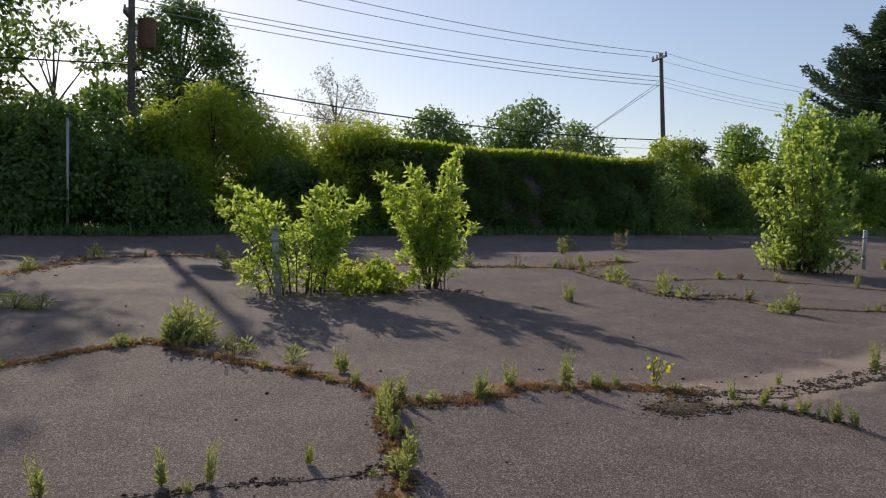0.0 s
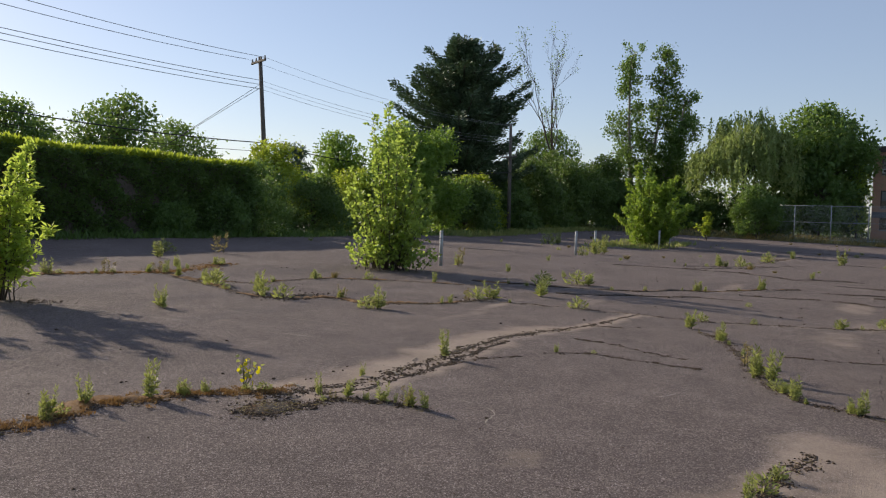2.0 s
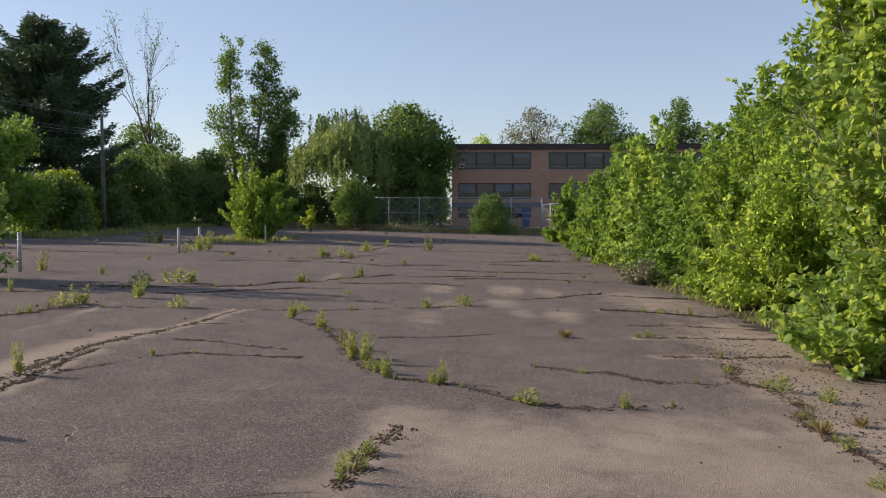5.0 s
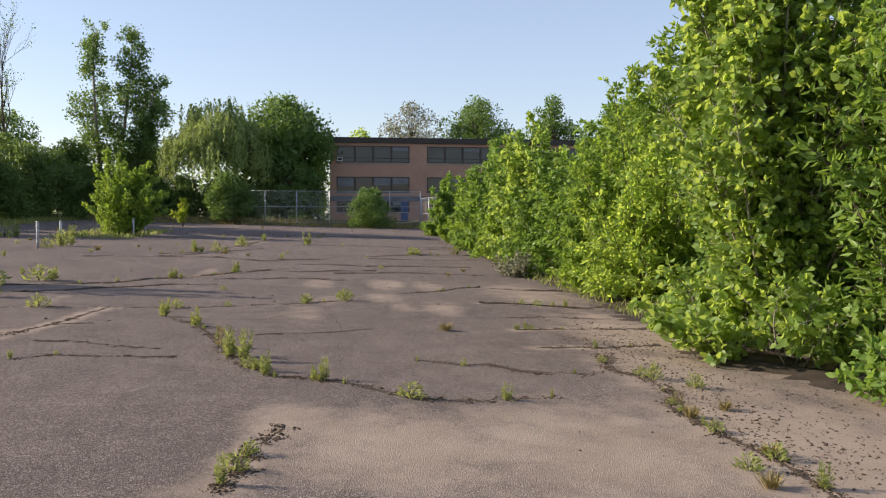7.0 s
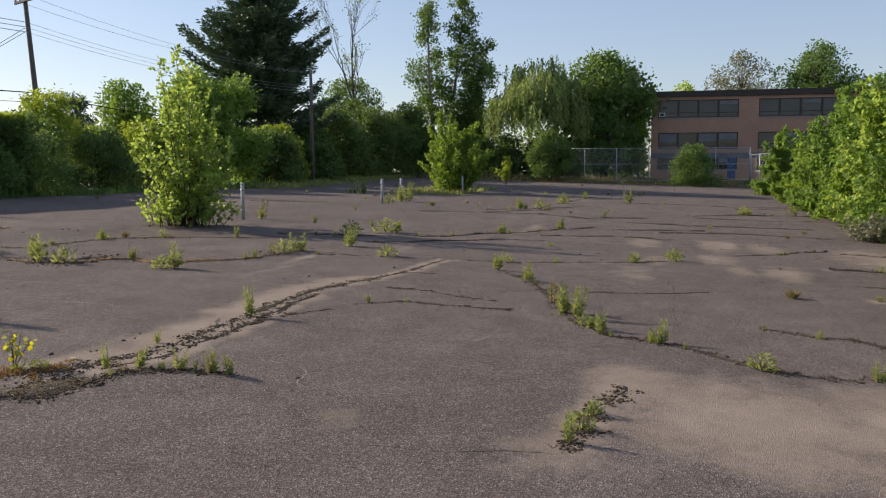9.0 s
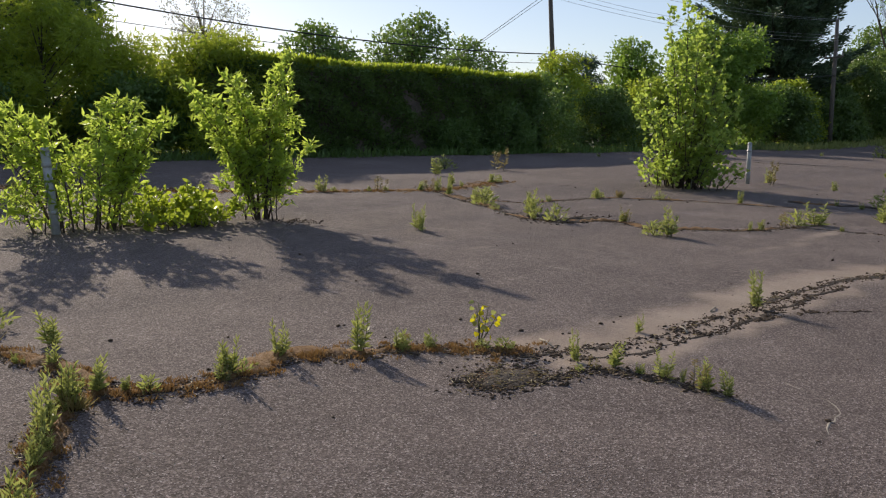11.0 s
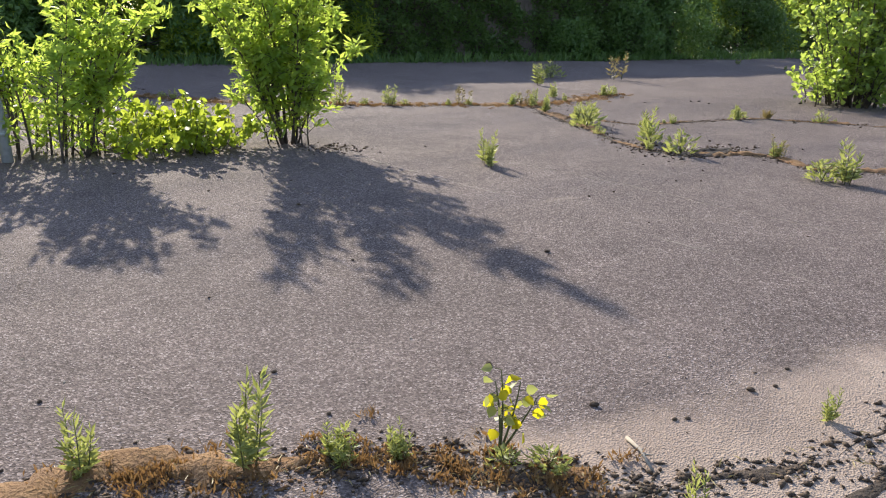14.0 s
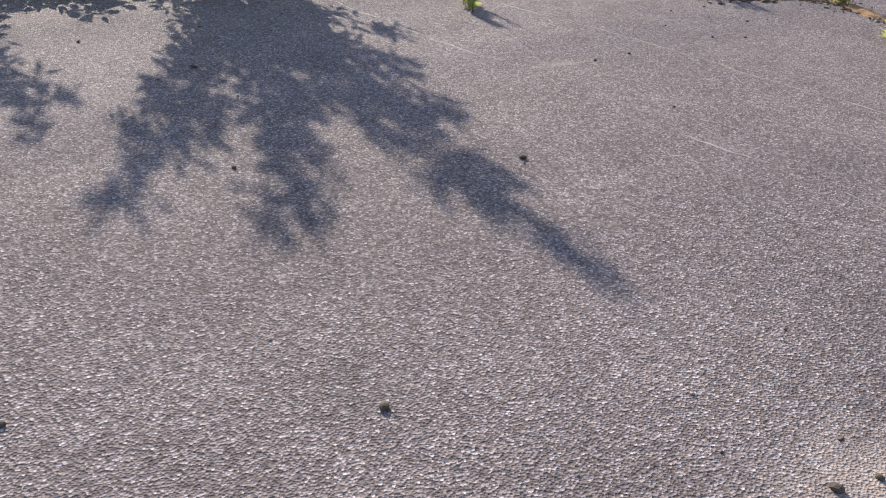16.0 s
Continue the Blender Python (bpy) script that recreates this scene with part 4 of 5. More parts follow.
def poplar(x, y, h, seed):
    """A tall poplar with two leaders and ragged side limbs."""
    r = np.random.default_rng(seed)
    ob = thing("tall_poplar", x, y, float(gz(x, y)), "tall two-stemmed poplar with ragged limbs", "tree")
    tubes, B = Tubes(6), []
    for (dx, dy), hh in (((0, 1.9), h), ((0, -1.9), h * 0.96), ((0.5, -3.9), h * 0.72)):
        sp = curve_pts((0, 0.9, -0.1), (dx, dy, hh), (0, dy * 0.25, 0), 9)
        sp[1] += np.array([0, -0.5, 0.3])
        tubes.add(sp, 0.3, 0.03)
        for s in np.linspace(0.26, 1.0, 48):
            at = np.array([np.interp(s, np.linspace(0, 1, 9), sp[:, i]) for i in range(3)])
            a = r.uniform(0, 2 * math.pi)
            d = np.array([math.cos(a), math.sin(a), 0]) * r.uniform(0.2, 1.1) * (3.0 - 1.8 * s)
            end = at + d + np.array([0, 0, r.uniform(0.1, 0.8)])
            if s < 0.97:
                tubes.add(curve_pts(at, end, (0, 0, 0.1), 4), 0.06, 0.015)
            B.append((*end, r.uniform(0.35, 0.9) * (1.15 - 0.35 * s)))
    for k in range(14):
        s = r.uniform(0, 1)
        B.append((r.normal() * 0.8, -2.5 - 2.6 * s + r.normal() * 0.3, h * (0.42 + 0.16 * s) + r.normal() * 0.9, r.uniform(0.4, 0.75)))
    B = np.array(B)
    tubes.build("trunk", PALEBARK, ob)
    n = 22000
    w = B[:, 3] ** 2
    pick = r.choice(len(B), n, p=w / w.sum())
    d = unit(r.normal(size=(n, 3)))
    P = B[pick, :3] + r.normal(size=(n, 3)) * (B[pick, 3] * 0.62)[:, None]
    leaf_mesh("crown", P, d * 0.4 + r.normal(size=(n, 3)) * 0.6, 0.27 * r.uniform(0.6, 1.3, n), 0.2 * r.uniform(0.7, 1.2, n), L_MAPLE, ob, r=r)


poplar(90.0, 23.6, 19.4, 61)


def willow(x, y, h, radius, seed):
    r = np.random.default_rng(seed)
    ob = thing("weeping_willow", x, y, float(gz(x, y)), "soft pale green weeping willow", "tree")
    tubes, P, D = Tubes(6), [], []
    tubes.add(curve_pts((0, 0, -0.1), (0.2, 0.1, h * 0.62), (0.2, 0, 0), 6), 0.35, 0.12)
    for i in range(120):
        a, q = r.uniform(0, 2 * math.pi), math.sqrt(r.uniform(0.02, 1))
        top = np.array([math.cos(a) * radius * q, math.sin(a) * radius * q, h * (0.96 - 0.38 * q ** 2) * r.uniform(0.82, 1.03)])
        tubes.add(curve_pts((0, 0, h * 0.45), top, (0, 0, 0.8), 5), 0.035, 0.01)
        for k in range(9):
            foot = top + np.array([r.normal() * 0.55, r.normal() * 0.55, r.normal() * 0.25])
            m = int(r.integers(12, 24))
            drop = np.linspace(0, r.uniform(1.0, 3.6), m)
            pts = foot + np.stack([r.normal(size=m) * 0.07 + drop * 0.05 * math.cos(a), r.normal(size=m) * 0.07 + drop * 0.05 * math.sin(a), -drop], 1)
            P.append(pts[pts[:, 2] > 0.6])
    P = np.concatenate(P)
    n = len(P)
    tubes.build("trunk", BARK, ob)
    leaf_mesh("crown", P, np.array([0, 0, -1.0]) + r.normal(size=(n, 3)) * 0.45, 0.38 * r.uniform(0.6, 1.2, n), 0.19 * r.uniform(0.7, 1.2, n), L_WILLOW, ob, r=r)


willow(88.0, 13.0, 12.6, 5.2, 62)
blob_tree("fence_bush", 80.0, 10.6, 5.0, 2.3, L_MAPLE, 0.24, 9000, "tall dark bush before the fence", 64, 0.1, 0.05, "shrub", "bush")


def spruce(x, y, h, radius, seed):
    """A big old conifer: whorls of long limbs with flat sprays of needles and open gaps."""
    r = np.random.default_rng(seed)
    ob = thing("old_spruce", x, y, float(gz(x, y)), "big dark old conifer with ragged limbs", "tree")
    tubes, P, D = Tubes(6), [], []
    tubes.add(curve_pts((0, 0, -0.1), (0.1, 0.1, h), (0, 0, 0), 6), 0.38, 0.03)
    z0 = h * 0.1
    while z0 < h * 0.985:
        s = z0 / h
        env = radius * min(1.0, ((1 - s) * 2.4) ** 0.62) * r.uniform(0.82, 1.08) + 0.2
        spin, limbs = r.uniform(0, 6.28), 8 if s < 0.8 else 5
        z0 += 0.62 - 0.3 * s
        for k in range(limbs):
            a = spin + 2 * math.pi * k / limbs + r.normal() * 0.3
            z = z0 + r.normal() * 0.12
            ln = env * r.uniform(0.4, 1.1) * (1 + 0.14 * math.sin(2 * a + 0.8 * z))
            d = np.array([math.cos(a), math.sin(a), 0])
            pts = curve_pts((0, 0, z), d * ln + np.array([0, 0, z + ln * (0.06 + 0.34 * s)]), (0, 0, -0.14 * ln), 6)
            tubes.add(pts, 0.07, 0.012)
            m = int(84 * ln + 40)
            t = r.uniform(0.18, 1, m)
            at = np.stack([np.interp(t, np.linspace(0, 1, 6), pts[:, i]) for i in range(3)], 1)
            side = np.cross(d, (0, 0, 1.0))
            off = r.normal(size=m) * 0.5 * (1.15 - 0.6 * t)
            P.append(at + side * off[:, None] + np.stack([0 * t, 0 * t, r.normal(size=m) * 0.17 - 0.2 * np.abs(off)], 1))
            D.append(d * 0.8 + side * np.sign(off)[:, None] * 0.6 + r.normal(size=(m, 3)) * 0.3 + np.array([0, 0, 0.25]))
    P, D = np.concatenate(P), np.concatenate(D)
    n = len(P)
    tubes.build("trunk", BARK, ob)
    leaf_mesh("crown", P, D, 0.42 * r.uniform(0.6, 1.2, n), 0.13, L_NEEDLE, ob, r=r)


spruce(66.3, 34.0, 16.6, 5.9, 63)


def bare_tree(x, y, h, seed):
    """A dying tree: fine upright branching, and a few leaves left."""
    r = np.random.default_rng(seed)
    ob = thing("bare_tree", x, y, float(gz(x, y)), "nearly bare dying tree with fine upright twigs", "tree")
    tubes, P = Tubes(5), []

    def grow(at, d, ln, rad, depth):
        end = at + d * ln
        tubes.add(curve_pts(at, end, r.normal(size=3) * ln * 0.04, 4), rad, rad * 0.55)
        if depth == 0:
            if r.uniform() < 0.5:
                P.extend(end + r.normal(size=(4, 3)) * 0.2)
            return
        for k in range(3 if depth > 1 else 4):
            nd = unit(d + r.normal(size=3) * np.array([0.26, 0.26, 0.14]) + np.array([0, 0, 0.2]))
            grow(at + (end - at) * r.uniform(0.45, 1.0), nd, ln * r.uniform(0.55, 0.8), rad * 0.5, depth - 1)
    base = np.array([0, 0, -0.1])
    grow(base, unit(np.array([0.02, 0.05, 1.0])), h * 0.42, 0.2, 5)
    tubes.build("trunk", BARK, ob)
    n = len(P)
    leaf_mesh("leaves", np.array(P), r.normal(size=(n, 3)), 0.2, 0.13, L_MAPLE, ob, r=r)


bare_tree(82.0, 31.0, 17.8, 65)


def far_woods(runs, n, seed):
    """Distant woods that close the view between the nearer trees."""
    r = np.random.default_rng(seed)
    B = []
    for x0, y0, x1, y1, h, k in runs:
        for i in range(k):
            q = r.uniform()
            rad = r.uniform(1.8, 3.4)
            B.append((x0 + (x1 - x0) * q + r.normal() * 3, y0 + (y1 - y0) * q + r.normal() * 3, r.uniform(0.15, 1) * h, rad))
    B = np.array(B)
    w = B[:, 3] ** 2
    pick = r.choice(len(B), n, p=w / w.sum())
    d = unit(r.normal(size=(n, 3)))
    P = B[pick, :3] + d * (B[pick, 3] * r.uniform(0.3, 1.15, n) ** 0.5)[:, None]
    P[:, 2] = np.maximum(P[:, 2], 0.3)
    tagged(leaf_mesh("far_woods", P, d + r.normal(size=(n, 3)) * 0.6, 0.6 * r.uniform(0.6, 1.3, n), 0.4, L_MAPLE, r=r), "distant green woods beyond the lot", "woods", kind="stuff")


far_woods([(128, -70, 128, 70, 8.0, 110), (-40, 62, 130, 62, 6.0, 150), (-45, -60, -45, 60, 8.0, 90), (-40, -45, 130, -45, 8.0, 110)], 46000, 66)

# ---- planting on the lot ----
stemmed_bush("ash_bush", 5.95, 12.7, [(-0.3, 0.0, -1.3, -0.05, 1.45), (-0.28, 0.1, -1.05, 0.1, 1.72), (-0.22, -0.1, -0.8, -0.15, 1.55), (-0.2, 0.1, -0.72, 0.2, 1.3), (-0.1, -0.1, -0.42, -0.1, 1.42),
                                      (0.22, 0.0, 0.4, 0.05, 1.66), (0.3, 0.1, 0.62, 0.1, 1.74), (0.36, 0.0, 0.85, 0.0, 1.72), (0.42, -0.1, 1.15, -0.1, 1.5), (0.5, 0.1, 1.35, 0.1, 1.42), (0.4, -0.12, 0.72, -0.25, 1.3), (0.46, 0.05, 1.0, 0.15, 1.2),
                                      (0.1, 0.1, 0.02, 0.15, 1.05), (0.16, -0.1, 0.2, -0.2, 1.12), (0.5, -0.1, 0.85, -0.2, 0.95), (-0.55, 0.0, -0.62, -0.1, 0.62), (-0.45, -0.1, -0.42, -0.2, 0.55), (-0.5, 0.1, -0.72, 0.1, 0.5),
                                      (0.55, 0.0, 0.62, -0.1, 0.7), (0.62, 0.1, 0.85, 0.1, 0.6), (0.4, -0.15, 0.42, -0.3, 0.6)],
             L_ASH, 0.125, 0.045, "leafy green ash bush grown through the asphalt", seed=71, twig=0.38, step=0.034, per=7, low=0.34, skirt=5, reach=0.6, clump=0.8, stem_r=0.013, group="bushes in the lot")
stemmed_bush("ash_bush", 8.55, 12.6, [(0.1, 0.0, 0.6, -0.05, 2.48), (0.1, 0.05, 0.48, 0.05, 2.2), (0.12, 0.0, 0.62, 0.1, 1.9), (0.1, -0.05, 0.42, -0.1, 1.7), (0.14, 0.0, 0.95, -0.05, 1.12), (0.14, 0.05, 0.7, 0.0, 1.5),
                                      (0.0, 0.05, -0.32, 0.1, 2.05), (0.0, 0.0, -0.5, -0.1, 2.1), (-0.04, 0.05, -0.8, 0.1, 1.85), (-0.06, 0.0, -1.15, -0.05, 1.95), (-0.06, -0.05, -0.95, -0.15, 1.6), (-0.02, 0.05, -0.2, 0.15, 1.7), (0.04, -0.05, 0.12, -0.15, 1.7),
                                      (-0.06, 0.0, -0.62, 0.1, 1.25), (-0.04, 0.05, -0.35, 0.1, 1.2), (0.08, 0.0, 0.25, 0.1, 1.35), (-0.1, 0.0, -0.42, -0.15, 0.75), (0.16, 0.05, 0.4, -0.1, 0.62), (-0.2, 0.05, -0.6, 0.1, 0.6)],
             L_ASH, 0.125, 0.045, "taller green ash bush with a long upright shoot", seed=72, twig=0.38, step=0.034, per=7, low=0.26, skirt=3, reach=0.4, clump=0.8, stem_r=0.012, group="bushes in the lot")
r3 = np.random.default_rng(73)
stemmed_bush("vine_mat", 7.25, 12.75, round_stems(r3, 44, 0.9, 0.58, 0.7), L_YELLOW, 0.085, 0.07, "low bright vine mat between the two bushes", seed=74, twig=0.25, step=0.05, per=6, broad=True, stem_r=0.006)
stemmed_bush("cottonwood_bush", 20.1, 12.6, round_stems(np.random.default_rng(75), 40, 1.5, 4.3, 0.5, 0.24), L_COTTON, 0.11, 0.095, "bushy young cottonwood grown round a net post", seed=76, skirt=14, reach=1.2, twig=0.5, step=0.065, per=5, broad=True, low=0.08, group="bushes in the lot")
stemmed_bush("cottonwood_bush", 53.0, 13.5, round_stems(np.random.default_rng(77), 52, 2.9, 5.0, 0.8, 0.4), L_LIME, 0.17, 0.13, "light green young cottonwoods round net posts", seed=78, bark=STEMS, skirt=6, reach=1.5, twig=0.6, step=0.09, per=9, low=0.12, group="bushes in the lot")
stemmed_bush("cottonwood_sapling", 69.0, 13.0, round_stems(np.random.default_rng(79), 10, 0.8, 2.1, 0.12, 0.6), L_YELLOW, 0.2, 0.15, "small light green sapling far down the lot", seed=80, twig=0.4, step=0.1, per=6, low=0.25)
blob_tree("fence_bush", 78.0, -2.4, 3.8, 2.2, L_MAPLE, 0.2, 9000, "dark round bush before the fence", 81, 0.08, 0.03, "shrub", "bush")
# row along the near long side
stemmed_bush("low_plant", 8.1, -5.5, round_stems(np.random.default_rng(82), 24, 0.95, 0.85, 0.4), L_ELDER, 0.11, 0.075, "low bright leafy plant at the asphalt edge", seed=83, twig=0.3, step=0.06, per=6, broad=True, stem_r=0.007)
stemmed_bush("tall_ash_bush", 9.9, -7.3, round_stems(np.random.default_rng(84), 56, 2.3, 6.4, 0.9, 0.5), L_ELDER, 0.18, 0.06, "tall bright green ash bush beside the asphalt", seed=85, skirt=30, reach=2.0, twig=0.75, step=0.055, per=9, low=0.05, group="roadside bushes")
stemmed_bush("cottonwood_tree", 11.6, -5.75, round_stems(np.random.default_rng(86), 52, 2.15, 7.2, 0.35, 0.45), L_COTTON, 0.115, 0.105, "young cottonwood with fluttering heart-shaped leaves", "tree", seed=87, skirt=44, reach=1.95, twig=0.75, step=0.055, per=10, broad=True, low=0.06, bark=PALEBARK, group="roadside bushes", clump=0.7)
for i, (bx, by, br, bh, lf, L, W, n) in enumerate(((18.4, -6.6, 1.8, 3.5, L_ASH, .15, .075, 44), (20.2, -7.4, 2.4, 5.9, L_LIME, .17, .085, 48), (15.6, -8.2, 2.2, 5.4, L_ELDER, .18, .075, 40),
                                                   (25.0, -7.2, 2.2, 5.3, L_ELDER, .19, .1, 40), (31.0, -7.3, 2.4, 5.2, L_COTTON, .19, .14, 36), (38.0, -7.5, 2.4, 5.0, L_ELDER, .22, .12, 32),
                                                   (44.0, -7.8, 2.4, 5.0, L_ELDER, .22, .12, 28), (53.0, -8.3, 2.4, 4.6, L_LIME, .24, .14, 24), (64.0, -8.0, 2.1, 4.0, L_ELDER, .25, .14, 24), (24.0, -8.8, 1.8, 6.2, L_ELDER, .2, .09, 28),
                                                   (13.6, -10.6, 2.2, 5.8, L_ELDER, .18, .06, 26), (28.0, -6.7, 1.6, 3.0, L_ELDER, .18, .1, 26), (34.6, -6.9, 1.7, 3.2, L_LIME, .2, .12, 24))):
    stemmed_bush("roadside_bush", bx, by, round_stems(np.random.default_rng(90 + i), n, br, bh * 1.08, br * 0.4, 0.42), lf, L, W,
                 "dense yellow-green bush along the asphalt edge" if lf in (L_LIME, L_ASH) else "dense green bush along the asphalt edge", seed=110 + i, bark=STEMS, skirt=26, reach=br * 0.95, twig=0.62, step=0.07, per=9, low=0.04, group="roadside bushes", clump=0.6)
stemmed_bush("low_plant", 25.2, -4.9, round_stems(np.random.default_rng(121), 20, 0.85, 0.8, 0.3), L_PALE, 0.12, 0.07, "low pale flowering bush at the asphalt edge", seed=122, twig=0.3, step=0.07, per=6, stem_r=0.007)


# ---- cracks, moss and crumbs ----
def surf(x, y):
    x, y = np.atleast_1d(np.asarray(x, float)), np.atleast_1d(np.asarray(y, float))
    return gz(x, y) + lot_lift(x, y)


def strip(line, width, height, seed, gaps=0.12, shift=0.0):
    """A ragged strip of dirt that lies along a line, thin at the edges and lumpy in the middle."""
    r = np.random.default_rng(seed)
    n = len(line)
    t = unit(np.gradient(line, axis=0))
    nrm = np.stack([-t[:, 1], t[:, 0]], 1)
    slow = np.maximum(0.02, np.interp(np.arange(n), np.arange(0, n + 7, 7), r.uniform(gaps, 1.5, len(range(0, n + 7, 7)))))
    w1 = width * 0.5 * slow * r.uniform(0.55, 1.35, n)
    w2 = width * 0.5 * slow * r.uniform(0.55, 1.35, n)
    off = shift * slow
    V = []
    for k, (s, hz) in enumerate(((-1, -0.012), (-0.45, 0.7), (0.1, 1.0), (0.5, 0.6), (1, -0.012))):
        w = np.where(s < 0, w1, w2)
        p = line + nrm * (s * w + off)[:, None]
        hh = np.where(hz > 0, height * hz * r.uniform(0.2, 1.6, n) * np.clip(slow, 0.2, 1), hz)
        V.append(np.column_stack([p, surf(p[:, 0], p[:, 1]) + hh]))
    V = np.stack(V, 1).reshape(-1, 3)
    i = np.arange(n - 1)[:, None] * 5 + np.arange(4)[None]
    i = i.ravel()
    T = np.concatenate([np.stack([i, i + 5, i + 6], 1), np.stack([i, i + 6, i + 1], 1)])
    return V, T


def crumb_mesh(name, pts, size, mat, label, category, seed):
    """Loose crumbs, too many to count, as one mesh."""
    r = np.random.default_rng(seed)
    n = len(pts)
    pts = np.asarray(pts, float)
    base = np.array([(1, 0, 0), (0, 1, 0), (-1, 0, 0), (0, -1, 0), (0, 0, 0.8), (0, 0, -0.5)])
    tri = np.array([(0, 1, 4), (1, 2, 4), (2, 3, 4), (3, 0, 4), (1, 0, 5), (2, 1, 5), (3, 2, 5), (0, 3, 5)])
    sz = (size * np.minimum(r.lognormal(-0.1, 0.5, n), 2.0))[:, None, None]
    a = r.uniform(0, 6.28, n)
    rot = np.stack([np.stack([np.cos(a), -np.sin(a), 0 * a], 1), np.stack([np.sin(a), np.cos(a), 0 * a], 1), np.stack([0 * a, 0 * a, 0 * a + 1], 1)], 1)
    V = base[None] * r.uniform(0.5, 1.4, (n, 6, 1)) * np.array([1.3, 0.8, 0.8]) + r.normal(size=(n, 6, 3)) * 0.15
    V = np.einsum("nij,nkj->nki", rot, V) * sz
    z = surf(pts[:, 0], pts[:, 1])
    V = V + np.column_stack([pts, z + size * 0.3])[:, None, :]
    T = np.arange(n)[:, None, None] * 6 + tri[None]
    return tagged(fast_mesh(name, V.reshape(-1, 3), T.reshape(-1, 3), mat), label, category, kind="stuff")


crumbs, far_crumbs = [], []
for i, (k, (pts, w, moss, per_m, band)) in enumerate(CRACKS.items()):
    line = LINES[k]
    far = line[:, 0].min() >= 16
    V, T = strip(line, w * (1.3 if far else 0.75), 0.03 if far else 0.006, 200 + i, gaps=-0.5)
    ob = tagged(new("asphalt_crack"), "mossy dirt-filled crack in the asphalt" if moss > 0.45 else "ragged dirt-filled crack in the asphalt", "crack", "asphalt cracks")
    fast_mesh("dirt", V, T, SOIL, ob)
    if moss > 0.45:
        V, T = strip(line, w * (0.55 + 0.45 * moss), 0.03, 300 + i, gaps=-0.9 + moss, shift=w * 0.18)
        fast_mesh("moss", V, T, MOSS, ob, "rusty brown dried moss")
    m = int(max(per_m, 90) * len(line) * 0.075) if not far else int(max(per_m, 26) * len(line) * 0.1)
    spots = line[rng.integers(0, len(line), max(4, m // 9))] + rng.normal(size=(max(4, m // 9), 2)) * w * 0.3
    at = spots[rng.integers(0, len(spots), m)]
    (far_crumbs if far else crumbs).append(at + rng.normal(size=(m, 2)) * (0.2 * w + 0.012 if not far else 0.5 * w))
moss_at = []
for k, (pts, w, moss, per_m, band) in CRACKS.items():
    if moss >= 0.6 and LINES[k][:, 0].min() < 14:
        line = LINES[k]
        m = int(1100 * moss * np.linalg.norm(np.diff(line, axis=0), axis=1).sum())
        clump = line[rng.integers(0, len(line), max(6, m // 22))] + rng.normal(size=(max(6, m // 22), 2)) * w * 0.42
        moss_at.append(clump[rng.integers(0, len(clump), m)] + rng.normal(size=(m, 2)) * 0.022)
moss_at = np.concatenate(moss_at)
nm = len(moss_at)
tagged(leaf_mesh("moss_tufts", np.column_stack([moss_at, surf(moss_at[:, 0], moss_at[:, 1]) + 0.004]), np.column_stack([rng.normal(size=(nm, 2)) * 0.6, np.ones(nm)]),
                 rng.uniform(0.014, 0.042, nm), 0.009, L_RUST), "rusty dried moss and thatch in the cracks", "moss", kind="stuff")
crumb_mesh("crack_crumbs", np.concatenate(crumbs), 0.0095, CLODS, "dark crumbs of soil along the cracks", "crumbs", 400)
crumb_mesh("crack_crumbs", np.concatenate(far_crumbs), 0.019, CLODS, "dark lumps of soil along the farther cracks", "crumbs", 407)


lumps = np.concatenate([LINES[k][rng.integers(0, len(LINES[k]), m)] + rng.normal(size=(m, 2)) * wd for k, m, wd in (("west", 2200, 0.06), ("front", 1700, 0.06), ("spur", 800, 0.05), ("net", 1300, 0.16), ("dark", 420, 0.08))])
crumb_mesh("moss_lumps", lumps, 0.0085, MOSS, "rusty lumps of dead moss and leaf litter", "moss", 410)


def heap(cx, cy, rx, ry, n):
    q = rng.normal(size=(n, 2)) * 0.45
    return np.array([cx, cy]) + q * np.array([rx, ry])


crumb_mesh("debris_heap", np.concatenate([heap(6.03, 4.98, 0.3, 0.2, 2600), heap(6.3, 5.25, 0.5, 0.25, 300)]), 0.0085, CLODS, "heap of rotted leaves and soil in a pothole", "debris", 401)
crumb_mesh("moss_lumps", heap(5.95, 5.02, 0.2, 0.15, 500), 0.008, MOSS, "rusty leaf scraps in the pothole", "moss", 411)
crumb_mesh("debris_heap", np.concatenate([heap(12.9, 10.05, 0.7, 0.3, 420), heap(12.5, 10.6, 0.5, 0.5, 120)]), 0.016, CLODS, "dark heap of rotted leaves on a crack", "debris", 402)
crumb_mesh("debris_heap", heap(8.85, 12.1, 0.45, 0.4, 260), 0.011, CLODS, "scattered soil below the ash bush", "debris", 403)
crumb_mesh("leaf_litter", np.concatenate([np.column_stack([rng.uniform(5, 18, 2200), -3.1 - np.abs(rng.normal(size=2200)) * 1.5]), np.column_stack([rng.uniform(17, 60, 1200), -5.5 - np.abs(rng.normal(size=1200)) * 0.9])]),
           0.009, CLODS, "brown leaf litter at the planted edge", "litter", 404)
crumb_mesh("loose_grit", np.concatenate([np.column_stack([rng.uniform(1, 9, 110), rng.uniform(9.6, 20, 110)]), np.column_stack([rng.uniform(11, 24, 150), rng.uniform(-4, 16, 150)]), np.column_stack([rng.uniform(24, 60, 300), rng.uniform(-6, 18, 300)])]),
           0.016, CLODS, "dark soil lumps strewn over the asphalt", "grit", 408)
